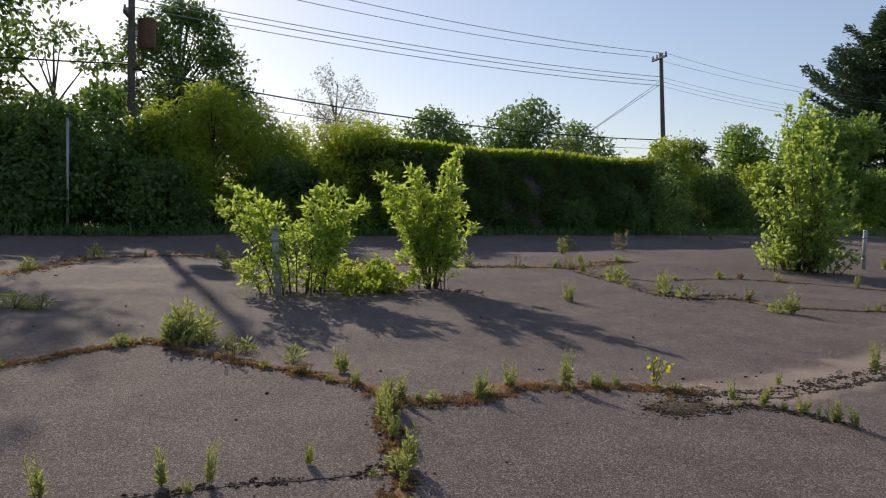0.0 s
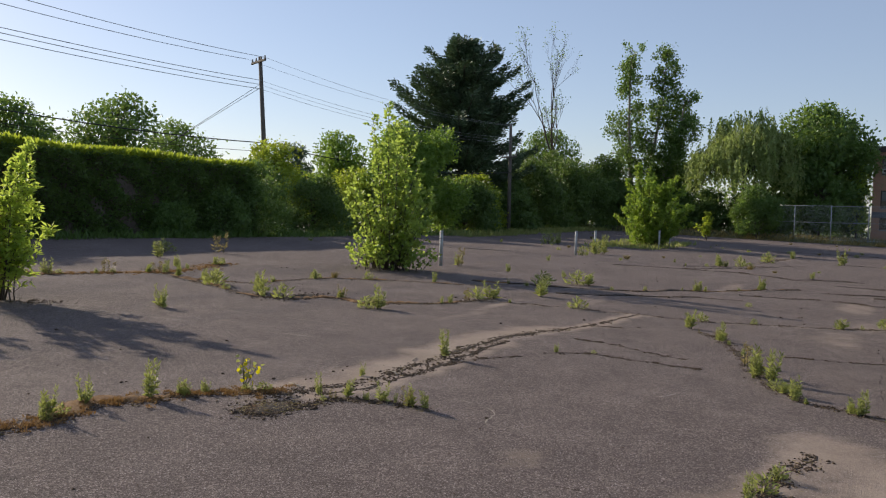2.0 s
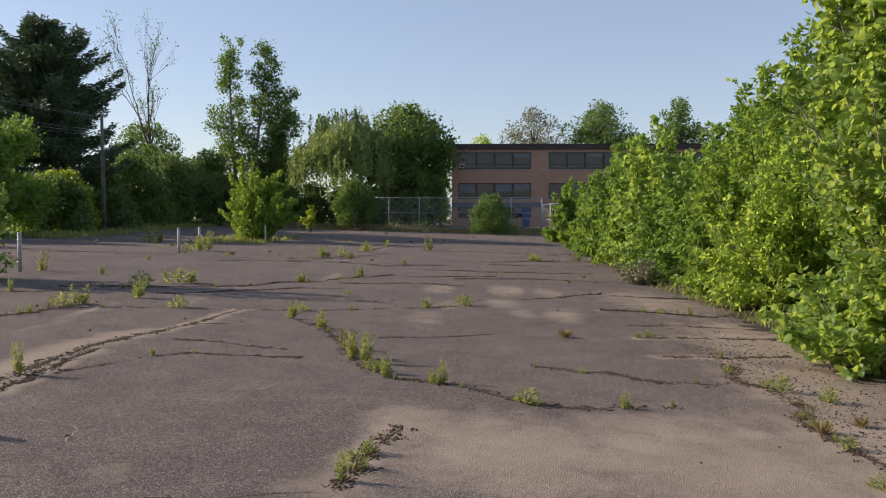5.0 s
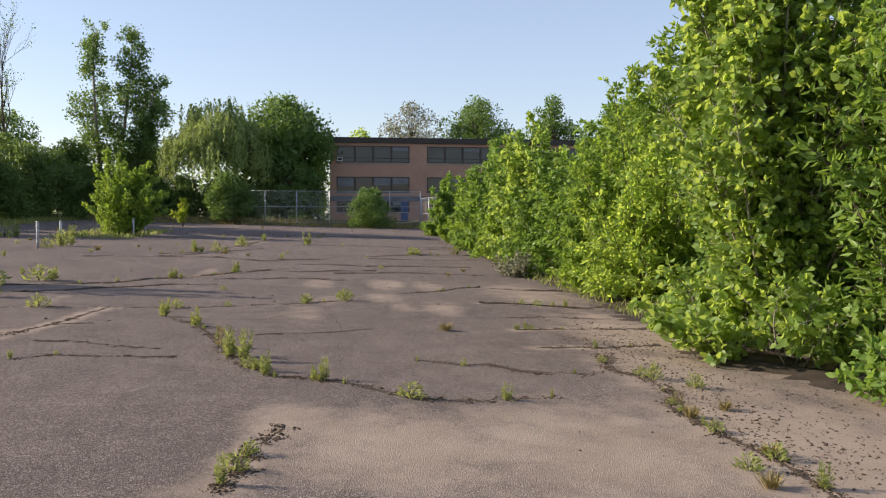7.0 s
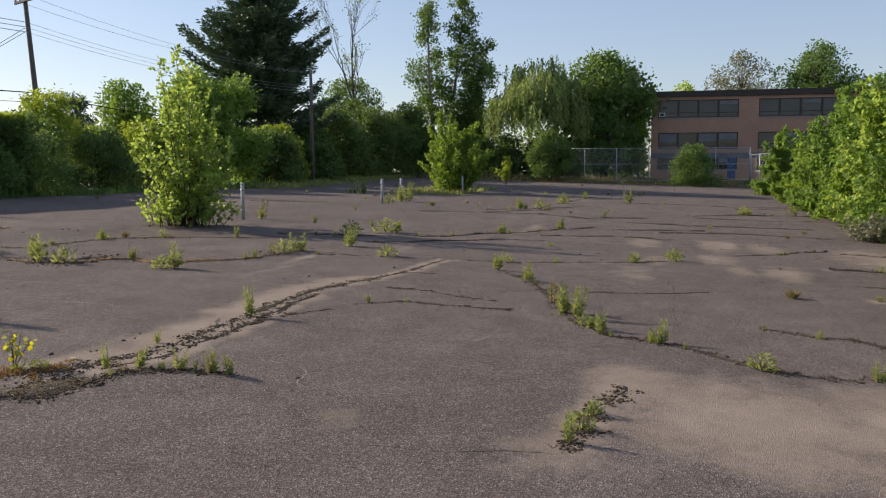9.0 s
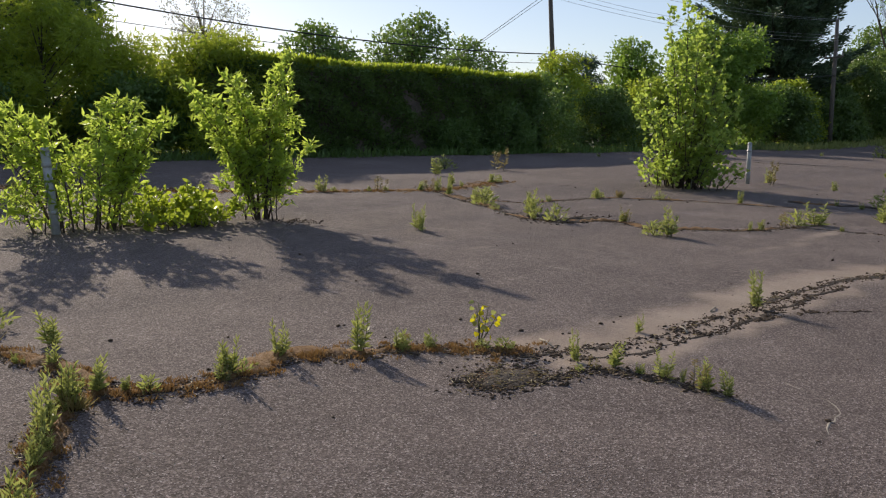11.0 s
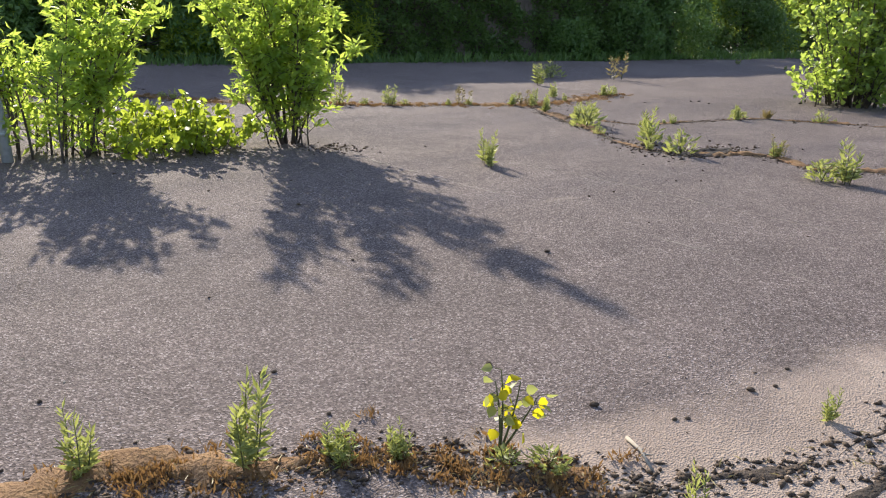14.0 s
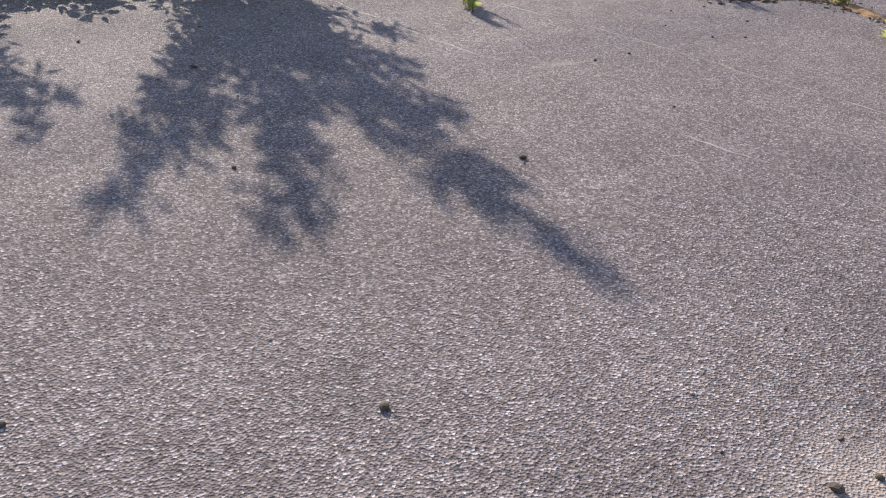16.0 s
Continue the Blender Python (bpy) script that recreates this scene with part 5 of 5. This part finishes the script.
crumb_mesh("leaf_litter", np.column_stack([rng.uniform(6, 13, 1800), -2.9 - np.abs(rng.normal(size=1800)) * 0.7]), 0.008, CLODS, "dark rotted litter at the planted edge", "litter", 409)
crumb_mesh("loose_grit", np.column_stack([rng.uniform(0, 16, 900), rng.uniform(-3, 13, 900)]), 0.006, CLODS, "small dark crumbs strewn on the asphalt", "grit", 405)
crumb_mesh("pale_grit", np.column_stack([rng.uniform(1, 12, 1500), rng.uniform(-3, 12, 1500)]), 0.0045, SILT, "pale grit strewn on the asphalt", "grit", 406)


def straw(name, pts, label, seed):
    """Bleached stalks and leaf shreds lying flat."""
    r = np.random.default_rng(seed)
    n = len(pts)
    P = np.column_stack([pts, surf(pts[:, 0], pts[:, 1]) + r.uniform(0.004, 0.016, n)])
    D = np.column_stack([r.normal(size=(n, 2)), r.normal(size=n) * 0.08])
    tagged(leaf_mesh(name, P, D, r.uniform(0.02, 0.075, n), 0.006, L_DRY, r=r, flat=0.8), label, "litter", kind="stuff")


straw("straw_litter", heap(6.05, 4.98, 0.4, 0.28, 240), "bleached straw in the pothole debris", 421)
shreds = np.concatenate([LINES[k][rng.integers(0, len(LINES[k]), m)] + rng.normal(size=(m, 2)) * 0.07 for k, m in (("front", 260), ("seam", 160), ("tail", 120), ("west", 200), ("spur", 120), ("weedy", 160), ("cut", 60), ("dark", 120))])
straw("straw_litter", shreds, "bleached straw and shreds along the cracks", 422)


bed = ribbon_line([(5.5, -6.2), (8.5, -5.6), (10.6, -4.7), (13.0, -4.9), (17.0, -5.3), (20.5, -5.7), (27.0, -5.6), (36.0, -6.0), (48.0, -6.6), (62.0, -7.4)], 0.12, 0.1, 431)
V, T = strip(bed, 1.5, 0.05, 432, gaps=0.5, shift=-0.4)
tagged(fast_mesh("soil_bed", V, T, SOIL), "bare dark soil and litter under the bushes", "soil", kind="stuff")


def mound(x, y, rx, ry, h, label, seed):
    """A low uneven heap with a ragged edge."""
    V, F, rings, n = [], [], 7, 28
    for i in range(rings):
        q = i / (rings - 1)
        for j in range(n):
            a = 2 * math.pi * j / n
            rag = 1 + 0.35 * noise.noise((math.cos(a) * 2 + seed, math.sin(a) * 2, 0))
            px, py = x + math.cos(a) * rx * q * rag, y + math.sin(a) * ry * q * rag
            lump = 0.55 + 0.9 * abs(noise.noise((px * 14, py * 14, seed)))
            V.append((px - x, py - y, float(surf(px, py)[0]) - 0.012 + (h * (1 - q ** 2) * lump + 0.012) * (q < 0.99)))
    for i in range(rings - 1):
        for j in range(n):
            k = (j + 1) % n
            F.append((i * n + j, (i + 1) * n + j, (i + 1) * n + k, i * n + k))
    ob = mesh_object("debris_mound", V, F, SOIL)
    ob.location = (x, y, 0)
    tagged(ob, label, "debris")


mound(6.03, 4.98, 0.27, 0.19, 0.022, "dark mound of rotted leaves in a pothole", 3)
mound(12.9, 10.05, 0.5, 0.22, 0.04, "dark mound of rotted leaves on a crack", 9)


def clod(x, y, size, seed):
    r = np.random.default_rng(seed)
    bm = bmesh.new()
    bmesh.ops.create_icosphere(bm, subdivisions=2, radius=size)
    for v in bm.verts:
        v.co *= 1 + 0.35 * noise.noise(v.co * 40 + Vector((seed, 0, 0)))
        v.co.x *= 1.3
        v.co.z = max(v.co.z * 0.75, -size * 0.45)
    me = bpy.data.meshes.new("soil_clod")
    bm.to_mesh(me)
    bm.free()
    me.materials.append(CLODS)
    ob = tagged(new("soil_clod", me), "small dark clod of soil on the asphalt", "clod", "clods on the asphalt")
    ob.location = (x, y, float(surf(x, y)[0]) + size * 0.4)
    ob.rotation_euler = (0, 0, r.uniform(0, 6))


for i, (x, y) in enumerate(((5.97, 6.76), (6.02, 6.75), (6.05, 6.26), (7.02, 5.78), (7.21, 5.52), (7.26, 5.5), (7.71, 5.54), (7.84, 5.51), (7.1, 8.1), (8.3, 7.6), (9.75, 8.75), (10.1, 8.8), (6.9, 6.35), (8.05, 5.6),
                            (5.1, 6.9), (4.4, 7.3), (11.4, 8.9), (11.9, 9.3), (6.95, 3.37), (6.83, -1.5), (7.4, -2.3), (13.6, 10.6), (14.0, 11.1), (13.1, 11.9), (3.1, 7.0), (2.6, 6.4), (9.3, 11.7))):
    clod(x, y, 0.01 if i % 3 else 0.015, 500 + i)


def stick(x0, y0, x1, y1, rad, label):
    t = Tubes(6)
    z = float(surf(x0, y0)[0])
    t.add([(0, 0, rad), ((x1 - x0) * 0.5 + 0.01, (y1 - y0) * 0.5, rad * 2.2), (x1 - x0, y1 - y0, rad)], rad, rad * 0.6)
    t.add([((x1 - x0) * 0.6, (y1 - y0) * 0.6, rad * 2), ((x1 - x0) * 0.7 + 0.04, (y1 - y0) * 0.7, rad * 2)], rad * 0.6, rad * 0.3)
    ob = mesh_object("dry_stick", t.v, t.f, DRYSTICK, None, "", True)
    ob.location = (x0, y0, z)
    tagged(ob, label, "stick")


stick(6.92, 5.5, 6.82, 5.28, 0.008, "bleached dry stick lying on the asphalt")
stick(8.9, 5.25, 9.1, 5.32, 0.007, "bleached dry stick lying by the seam")
stick(8.05, 4.95, 8.2, 5.12, 0.007, "bleached dry stick lying by the seam")


def hairline(pts, width, mat, seed, label):
    line = ribbon_line(pts, 0.03, 0.022, seed)
    V, T = strip(line, width, 0.003, seed, gaps=-0.45)
    tagged(fast_mesh("hairline_crack", V, T, mat), label, "crack", "asphalt cracks")


hairline([(8.9, 12.0), (9.05, 10.3), (9.1, 9.05)], 0.022, SILT, 601, "pale hairline crack in the asphalt")
hairline([(10.25, 10.6), (10.47, 9.1), (10.55, 7.9), (10.7, 6.8)], 0.022, SILT, 602, "pale hairline crack in the asphalt")
hairline([(9.05, 8.4), (9.2, 7.6), (9.37, 6.8), (9.35, 6.0)], 0.024, SILT, 603, "pale hairline crack in the asphalt")
hairline([(14.0, 0.33), (11.4, 0.36), (9.8, 0.35)], 0.03, SOIL, 607, "thin dark tar line in the asphalt")
hairline([(5.63, 2.34), (5.65, 2.05), (5.69, 1.77), (5.83, 1.45), (5.92, 1.07)], 0.014, SOIL, 608, "dark hairline crack in the asphalt")
hairline([(7.44, 3.85), (7.34, 3.54), (7.14, 3.4), (6.52, 3.25)], 0.03, SILT, 609, "pale hairline crack in the asphalt")
hairline([(8.9, 2.35), (9.4, 2.2), (9.9, 2.26)], 0.025, SILT, 606, "pale hairline crack in the asphalt")


# ---- weeds ----
def weed(kind, seed):
    """One weed about 1 unit tall, standing at the world's origin."""
    r = np.random.default_rng(seed)
    ob = tagged(new("weed"), {"rod": "upright leafy green weed in a crack", "tuft": "low bright green weed tuft in a crack", "dry": "dry straw-coloured grass tuft in a crack",
                              "seed": "thin pale seed-head weeds in a crack"}[kind], "weed", "weeds in the cracks")
    P, D, L = [], [], []

    def stalk(pts, r0, r1):
        t = Tubes(4)
        t.add(pts, r0, r1)
        t.build("stem", STEMS if kind != "dry" else DRYSTICK, ob)
    if kind == "rod":
        for k in range(int(r.integers(5, 9))):
            a, h = r.uniform(0, 6.28), r.uniform(0.35, 1.0)
            q = r.uniform(0.08, 0.3)
            tip = np.array([math.cos(a) * q, math.sin(a) * q, h])
            foot = np.array([math.cos(a) * 0.4 * q, math.sin(a) * 0.4 * q, 0])
            stalk(curve_pts(foot, tip, r.normal(size=3) * 0.02, 4), 0.012, 0.005)
            for s in np.linspace(0.1, 1, 34):
                w = s * 40 + r.uniform(-1.2, 1.2)
                P.append(foot + (tip - foot) * s)
                D.append((math.cos(w), math.sin(w), r.uniform(0.1, 0.9) + 0.9 * s ** 3))
                L.append(0.25 * (1.15 - 0.5 * s) * r.uniform(0.6, 1.25))
        wide = 0.25
    elif kind == "tuft":
        for k in range(90):
            a, q = r.uniform(0, 6.28), r.uniform(0, 0.4)
            P.append((math.cos(a) * q, math.sin(a) * q, r.uniform(0, 0.75) * (1 - 1.3 * q)))
            D.append((math.cos(a) * 0.8 + r.normal() * 0.4, math.sin(a) * 0.8 + r.normal() * 0.4, r.uniform(0.2, 1.3)))
            L.append(r.uniform(0.16, 0.34))
        for k in range(6):
            a = r.uniform(0, 6.28)
            stalk([(0, 0, 0), (math.cos(a) * 0.1, math.sin(a) * 0.1, 0.35), (math.cos(a) * 0.25, math.sin(a) * 0.25, 0.7)], 0.012, 0.006)
        wide = 0.32
    elif kind == "dry":
        for k in range(110):
            a, q = r.uniform(0, 6.28), abs(r.normal()) * 0.14
            P.append((math.cos(a) * q, math.sin(a) * q, 0))
            D.append((math.cos(a) * r.uniform(0.1, 0.9), math.sin(a) * r.uniform(0.1, 0.9), 1))
            L.append(r.uniform(0.35, 1.0))
        stalk([(0, 0, 0), (0.02, 0, 0.4), (0.05, 0.02, 0.9)], 0.01, 0.004)
        wide = 0.05
    else:
        for k in range(5):
            a = r.uniform(0, 6.28)
            foot, tip = np.array([math.cos(a) * 0.2, math.sin(a) * 0.2, 0]), np.array([math.cos(a) * 0.3, math.sin(a) * 0.3, r.uniform(0.5, 1)])
            stalk([foot, (foot + tip) / 2, tip], 0.011, 0.006)
            for s in np.concatenate([np.linspace(0.1, 0.5, 5), np.linspace(0.72, 1, 14)]):
                P.append(foot + (tip - foot) * s)
                D.append((*r.normal(size=2), 0.7))
                L.append(0.13 if s > 0.6 else 0.22)
        wide = 0.3
    L = np.array(L)
    leaf_mesh("foliage", np.array(P), np.array(D), L, L * wide, L_DRY if kind in ("dry", "seed") else L_WEED, ob, r=r)
    return ob


BASE = {k: [weed(k, 700 + 10 * i + j) for j in range(3)] for i, k in enumerate(("rod", "tuft", "dry", "seed"))}
used = set()


def plant(kind, x, y, h, broad=1.0):
    j = int(rng.integers(0, 3))
    ob = BASE[kind][j]
    m = pose(x, y, float(surf(x, y)[0]) - 0.003, rng.normal() * 4, rng.normal() * 4, rng.uniform(0, 360))
    if (kind, j) in used:
        ob = copy_thing(ob, m)
    else:
        used.add((kind, j))
        ob.matrix_basis = m
    ob.scale = (h * broad, h * broad, h)


KNOWN = ((3.0, 9.25, .55, 1.1, "rod"), (3.2, 9.6, .6, 1.1, "rod"), (3.4, 9.95, .5, 1.1, "rod"), (3.1, 9.4, .5, 1.0, "tuft"), (3.45, 9.7, .45, 1.0, "tuft"), (3.6, 8.75, .24, 1.5, "tuft"), (3.45, 8.95, .22, 1.5, "tuft"), (3.85, 8.1, .28, 1.3, "tuft"), (4.05, 7.4, .36, 1.1, "rod"),
         (6.1, 16.2, .5, 1.3, "rod"), (6.3, 16.0, .4, 1.3, "tuft"), (1.9, 12.6, .35, 1.8, "tuft"), (2.2, 12.5, .3, 1.6, "tuft"),
         (3.15, 9.34, .62, 1.1, "rod"), (3.3, 9.2, .5, 1.1, "rod"), (3.05, 9.1, .4, 1.2, "tuft"), (5.63, 6.0, .4, .9, "rod"), (5.13, 6.21, .33, .8, "rod"), (4.66, 6.05, .36, .8, "rod"), (6.52, 5.48, .13, 1.5, "tuft"), (6.4, 5.58, .11, 1.4, "tuft"),
         (6.68, 4.96, .3, .5, "rod"), (6.74, 4.7, .27, 1, "rod"), (6.8, 4.35, .24, 1, "rod"), (6.82, 4.05, .25, 1, "rod"), (6.8, 3.9, .2, 1, "rod"), (7.75, 5.2, .16, .8, "rod"), (9.95, 10.55, .42, .8, "rod"), (9.85, 10.35, .3, .8, "rod"),
         (15.5, 15.9, .4, 1, "rod"), (13.3, 12.65, .45, 1.4, "rod"), (13.0, 12.3, .4, 1.3, "tuft"), (12.9, 11.1, .55, .9, "rod"), (12.7, 10.8, .4, 1, "tuft"), (12.6, 8.1, .5, 1.0, "rod"), (12.5, 8.3, .3, 1.2, "tuft"), (15.77, 7.4, .42, 1.5, "rod"),
         (15.5, 7.6, .35, 1.5, "tuft"), (17.2, 6.9, .5, 1.2, "rod"), (21.1, 7.4, .5, 1.6, "tuft"), (21.3, 7.2, .45, 1.4, "rod"), (9.37, 5.07, .36, .8, "rod"), (14.6, 3.22, .42, 1, "rod"), (13.4, 2.5, .34, 1, "rod"), (11.6, 1.85, .4, 1, "seed"),
         (11.0, 1.65, .5, .9, "rod"), (10.7, 1.5, .4, 1, "rod"), (10.0, 1.15, .3, 1, "rod"), (9.5, .5, .26, 1, "rod"), (45.3, 2.1, .95, .8, "rod"), (13.4, -1.3, .2, 1.4, "dry"), (6.15, 1.1, .24, .9, "rod"), (6.45, 1.06, .2, 1.2, "tuft"), (6.8, 1.0, .17, 1.2, "tuft"),
         (37.9, 12.3, 1.0, .8, "rod"), (38.3, 12.4, .9, .9, "tuft"), (38.9, 12.2, 1.0, .8, "rod"), (36.1, 12.3, .6, .9, "tuft"), (46.5, 17.9, .9, 1.2, "tuft"), (47.2, 17.6, .8, 1.2, "rod"), (18.9, 20.0, .55, 1.2, "tuft"), (20.2, 19.0, .85, .9, "seed"), (17.0, 18.2, .5, 1.2, "rod"),
         (1.75, 5.35, .34, .7, "rod"), (1.1, 5.45, .36, .6, "rod"), (2.0, 5.25, .3, .7, "rod"), (2.65, 5.25, .26, .6, "rod"), (3.15, 4.8, .42, .7, "rod"), (3.55, 5.8, .4, .7, "rod"), (3.45, 5.6, .34, .6, "rod"), (3.35, 5.35, .28, .7, "rod"), (3.7, 6.0, .3, 1, "rod"),
         (23.6, 12.2, .7, .9, "seed"), (24.2, 12.5, .5, 1, "rod"), (5.9, -2.55, .17, 1.2, "dry"), (6.7, -3.0, .16, 1.3, "dry"), (8.2, -3.35, .14, 1.3, "dry"), (6.3, -2.6, .2, 1.4, "tuft"), (9.1, -3.45, .22, 1.2, "tuft"))
for x, y, h, b, k in KNOWN:
    plant(k, x, y, h * (0.84 if x < 7.5 else 0.95), b)
for k, per_m, h in (("west", 3.2, .16), ("front", 5.5, .12), ("spur", 3.6, .18), ("tail", 3.2, .11), ("net", 1.7, .24), ("dark", 1.3, .24), ("shrub", 1.5, .26), ("weedy", 2.6, .13), ("cross", 1.2, .18),
                    ("c13", 1.4, .1), ("c14", 1.6, .13), ("c15", 1.8, .14), ("c16", 1.4, .18), ("c17", 1.2, .35), ("c18", 1.3, .28), ("c19", 1.2, .13), ("edge", 2.2, .15), ("c21", .6, .4), ("c22", 1.2, .2), ("near", 1.2, .12)):
    line = LINES[k]
    m = int(per_m * np.linalg.norm(np.diff(line, axis=0), axis=1).sum())
    for _ in range(m):
        p = line[rng.integers(0, len(line))] + rng.normal(size=2) * 0.035
        plant(str(rng.choice(["rod", "tuft", "dry", "seed"], p=[.5, .34, .06, .1])), p[0], p[1], h * min(1.7, rng.lognormal(-0.2, 0.5)), rng.uniform(0.8, 1.4))
for _ in range(60):
    x, y = rng.uniform(18, 75), rng.uniform(-4, 24)
    plant(str(rng.choice(["rod", "tuft", "dry"])), x, y, rng.uniform(0.1, 0.26), 1.3)


def sapling(x, y):
    """A cottonwood seedling with a few large yellow leaves."""
    ob = thing("cottonwood_seedling", x, y, float(surf(x, y)[0]), "small seedling with large yellow backlit leaves", "seedling")
    r = np.random.default_rng(801)
    t, P, D = Tubes(5), [], []
    for dx, dy, h in ((-0.02, 0.01, 0.28), (0.07, -0.02, 0.27), (0.02, 0.03, 0.31), (0.12, -0.06, 0.22)):
        pts = curve_pts((0, 0, 0), (dx, dy, h), (0.01, 0, 0), 5)
        t.add(pts, 0.006, 0.002)
        for s in np.linspace(0.4, 1, 10):
            at = pts[-1] * s
            d = np.array([r.normal(), r.normal(), r.uniform(-0.3, 0.5)])
            t.add([at, at + unit(d) * 0.035], 0.0015, 0.001)
            P.append(at + unit(d) * 0.03)
            D.append(d + np.array([0, 0, -0.5]))
    t.build("stem", STEMS, ob)
    P, D = np.array(P), np.array(D)
    leaf_mesh("leaves", P[::2], D[::2], 0.046, 0.048, L_GOLD, ob, "yellow leaves", broad=True, r=r)
    leaf_mesh("leaves", P[1::2], D[1::2], 0.046, 0.042, L_WEED, ob, broad=True, r=r)


sapling(6.44, 5.66)


def blades(name, x0, x1, y0, y1, n, h, mat, label, seed, wide=0.05):
    r = np.random.default_rng(seed)
    x, y = r.uniform(x0, x1, n), r.uniform(y0, y1, n)
    patch = np.sin(1.1 * x + seed) * np.sin(2.3 * y + 0.6 * x) + r.uniform(-0.4, 1.2, n)
    x, y = x[patch > 0], y[patch > 0]
    n = len(x)
    P = np.column_stack([x, y, gz(x, y) - 0.03])
    D = np.column_stack([r.normal(size=(n, 2)) * 0.45, np.ones(n)])
    tagged(leaf_mesh(name, P, D, h * r.uniform(0.4, 1.4, n), h * wide * 2, mat, r=r), label, "grass", kind="stuff")


blades("grass_strip", -5, 60, 25.7, 27.6, 9000, 0.34, L_MAPLE, "rough grass below the hedge", 901, 0.09)
blades("grass_strip", 48, 80, 24.0, 27.0, 4000, 0.4, L_WEED, "rough grass at the lot edge", 902, 0.09)
blades("grass_strip", 79.6, 82.5, -8, 24, 5000, 0.3, L_DRY, "dry mown grass at the fence foot", 903, 0.12)
blades("grass_strip", 48, 60, 12, 16.5, 2200, 0.3, L_WEED, "rough grass below the young cottonwoods", 904, 0.1)
blades("grass_strip", 15, 26, -6.4, -5.0, 700, 0.22, L_WEED, "thin grass at the planted edge", 905, 0.07)


# ---- net posts ----
def net_post(x, y, lean, label):
    ob = thing("net_post", x, y, float(surf(x, y)[0]), label, "post", "tennis net posts")
    t = Tubes(14)
    t.add([(0, 0, -0.05), (lean * 0.5, 0, 0.52), (lean, 0, 1.05)], 0.055, 0.055)
    t.build("tube", POSTPAINT, ob)
    c = Tubes(14)
    c.add([(lean, 0, 1.05), (lean, 0, 1.075), (lean, 0, 1.1)], 0.062, 0.045)
    c.build("cap", STEEL, ob)
    for z in (0.25, 0.85):
        b = Tubes(10)
        b.add([(lean * z - 0.0, 0, z), (lean * z, 0, z + 0.05)], 0.062, 0.062)
        b.build("band", STEEL, ob)
    h = Tubes(6)
    h.add([(lean * 0.8 + 0.05, 0, 0.82), (lean * 0.8 + 0.11, 0, 0.83), (lean * 0.8 + 0.12, 0, 0.9)], 0.012, 0.012)
    h.build("hook", STEEL, ob)


net_post(5.62, 12.55, -0.08, "leaning pale steel net post in a bush")
net_post(20.4, 12.6, 0.0, "pale steel net post inside a bush")
for x in (23.2, 36.0, 38.8, 51.6, 54.4):
    net_post(x, 12.6, 0.0, "weathered pale steel tennis net post")


def tall_post(x, y, h):
    ob = thing("fence_post", x, y, float(gz(x, y)), "tall thin grey steel fence post", "post")
    t = Tubes(8)
    t.add([(0, 0, -0.3), (0, 0, h * 0.5), (0, 0, h)], 0.04, 0.04)
    t.build("tube", STEEL, ob)
    c = Tubes(8)
    c.add([(0, 0, h), (0, 0, h + 0.05)], 0.05, 0.02)
    c.build("cap", STEEL, ob)


tall_post(5.2, 27.1, 3.4)
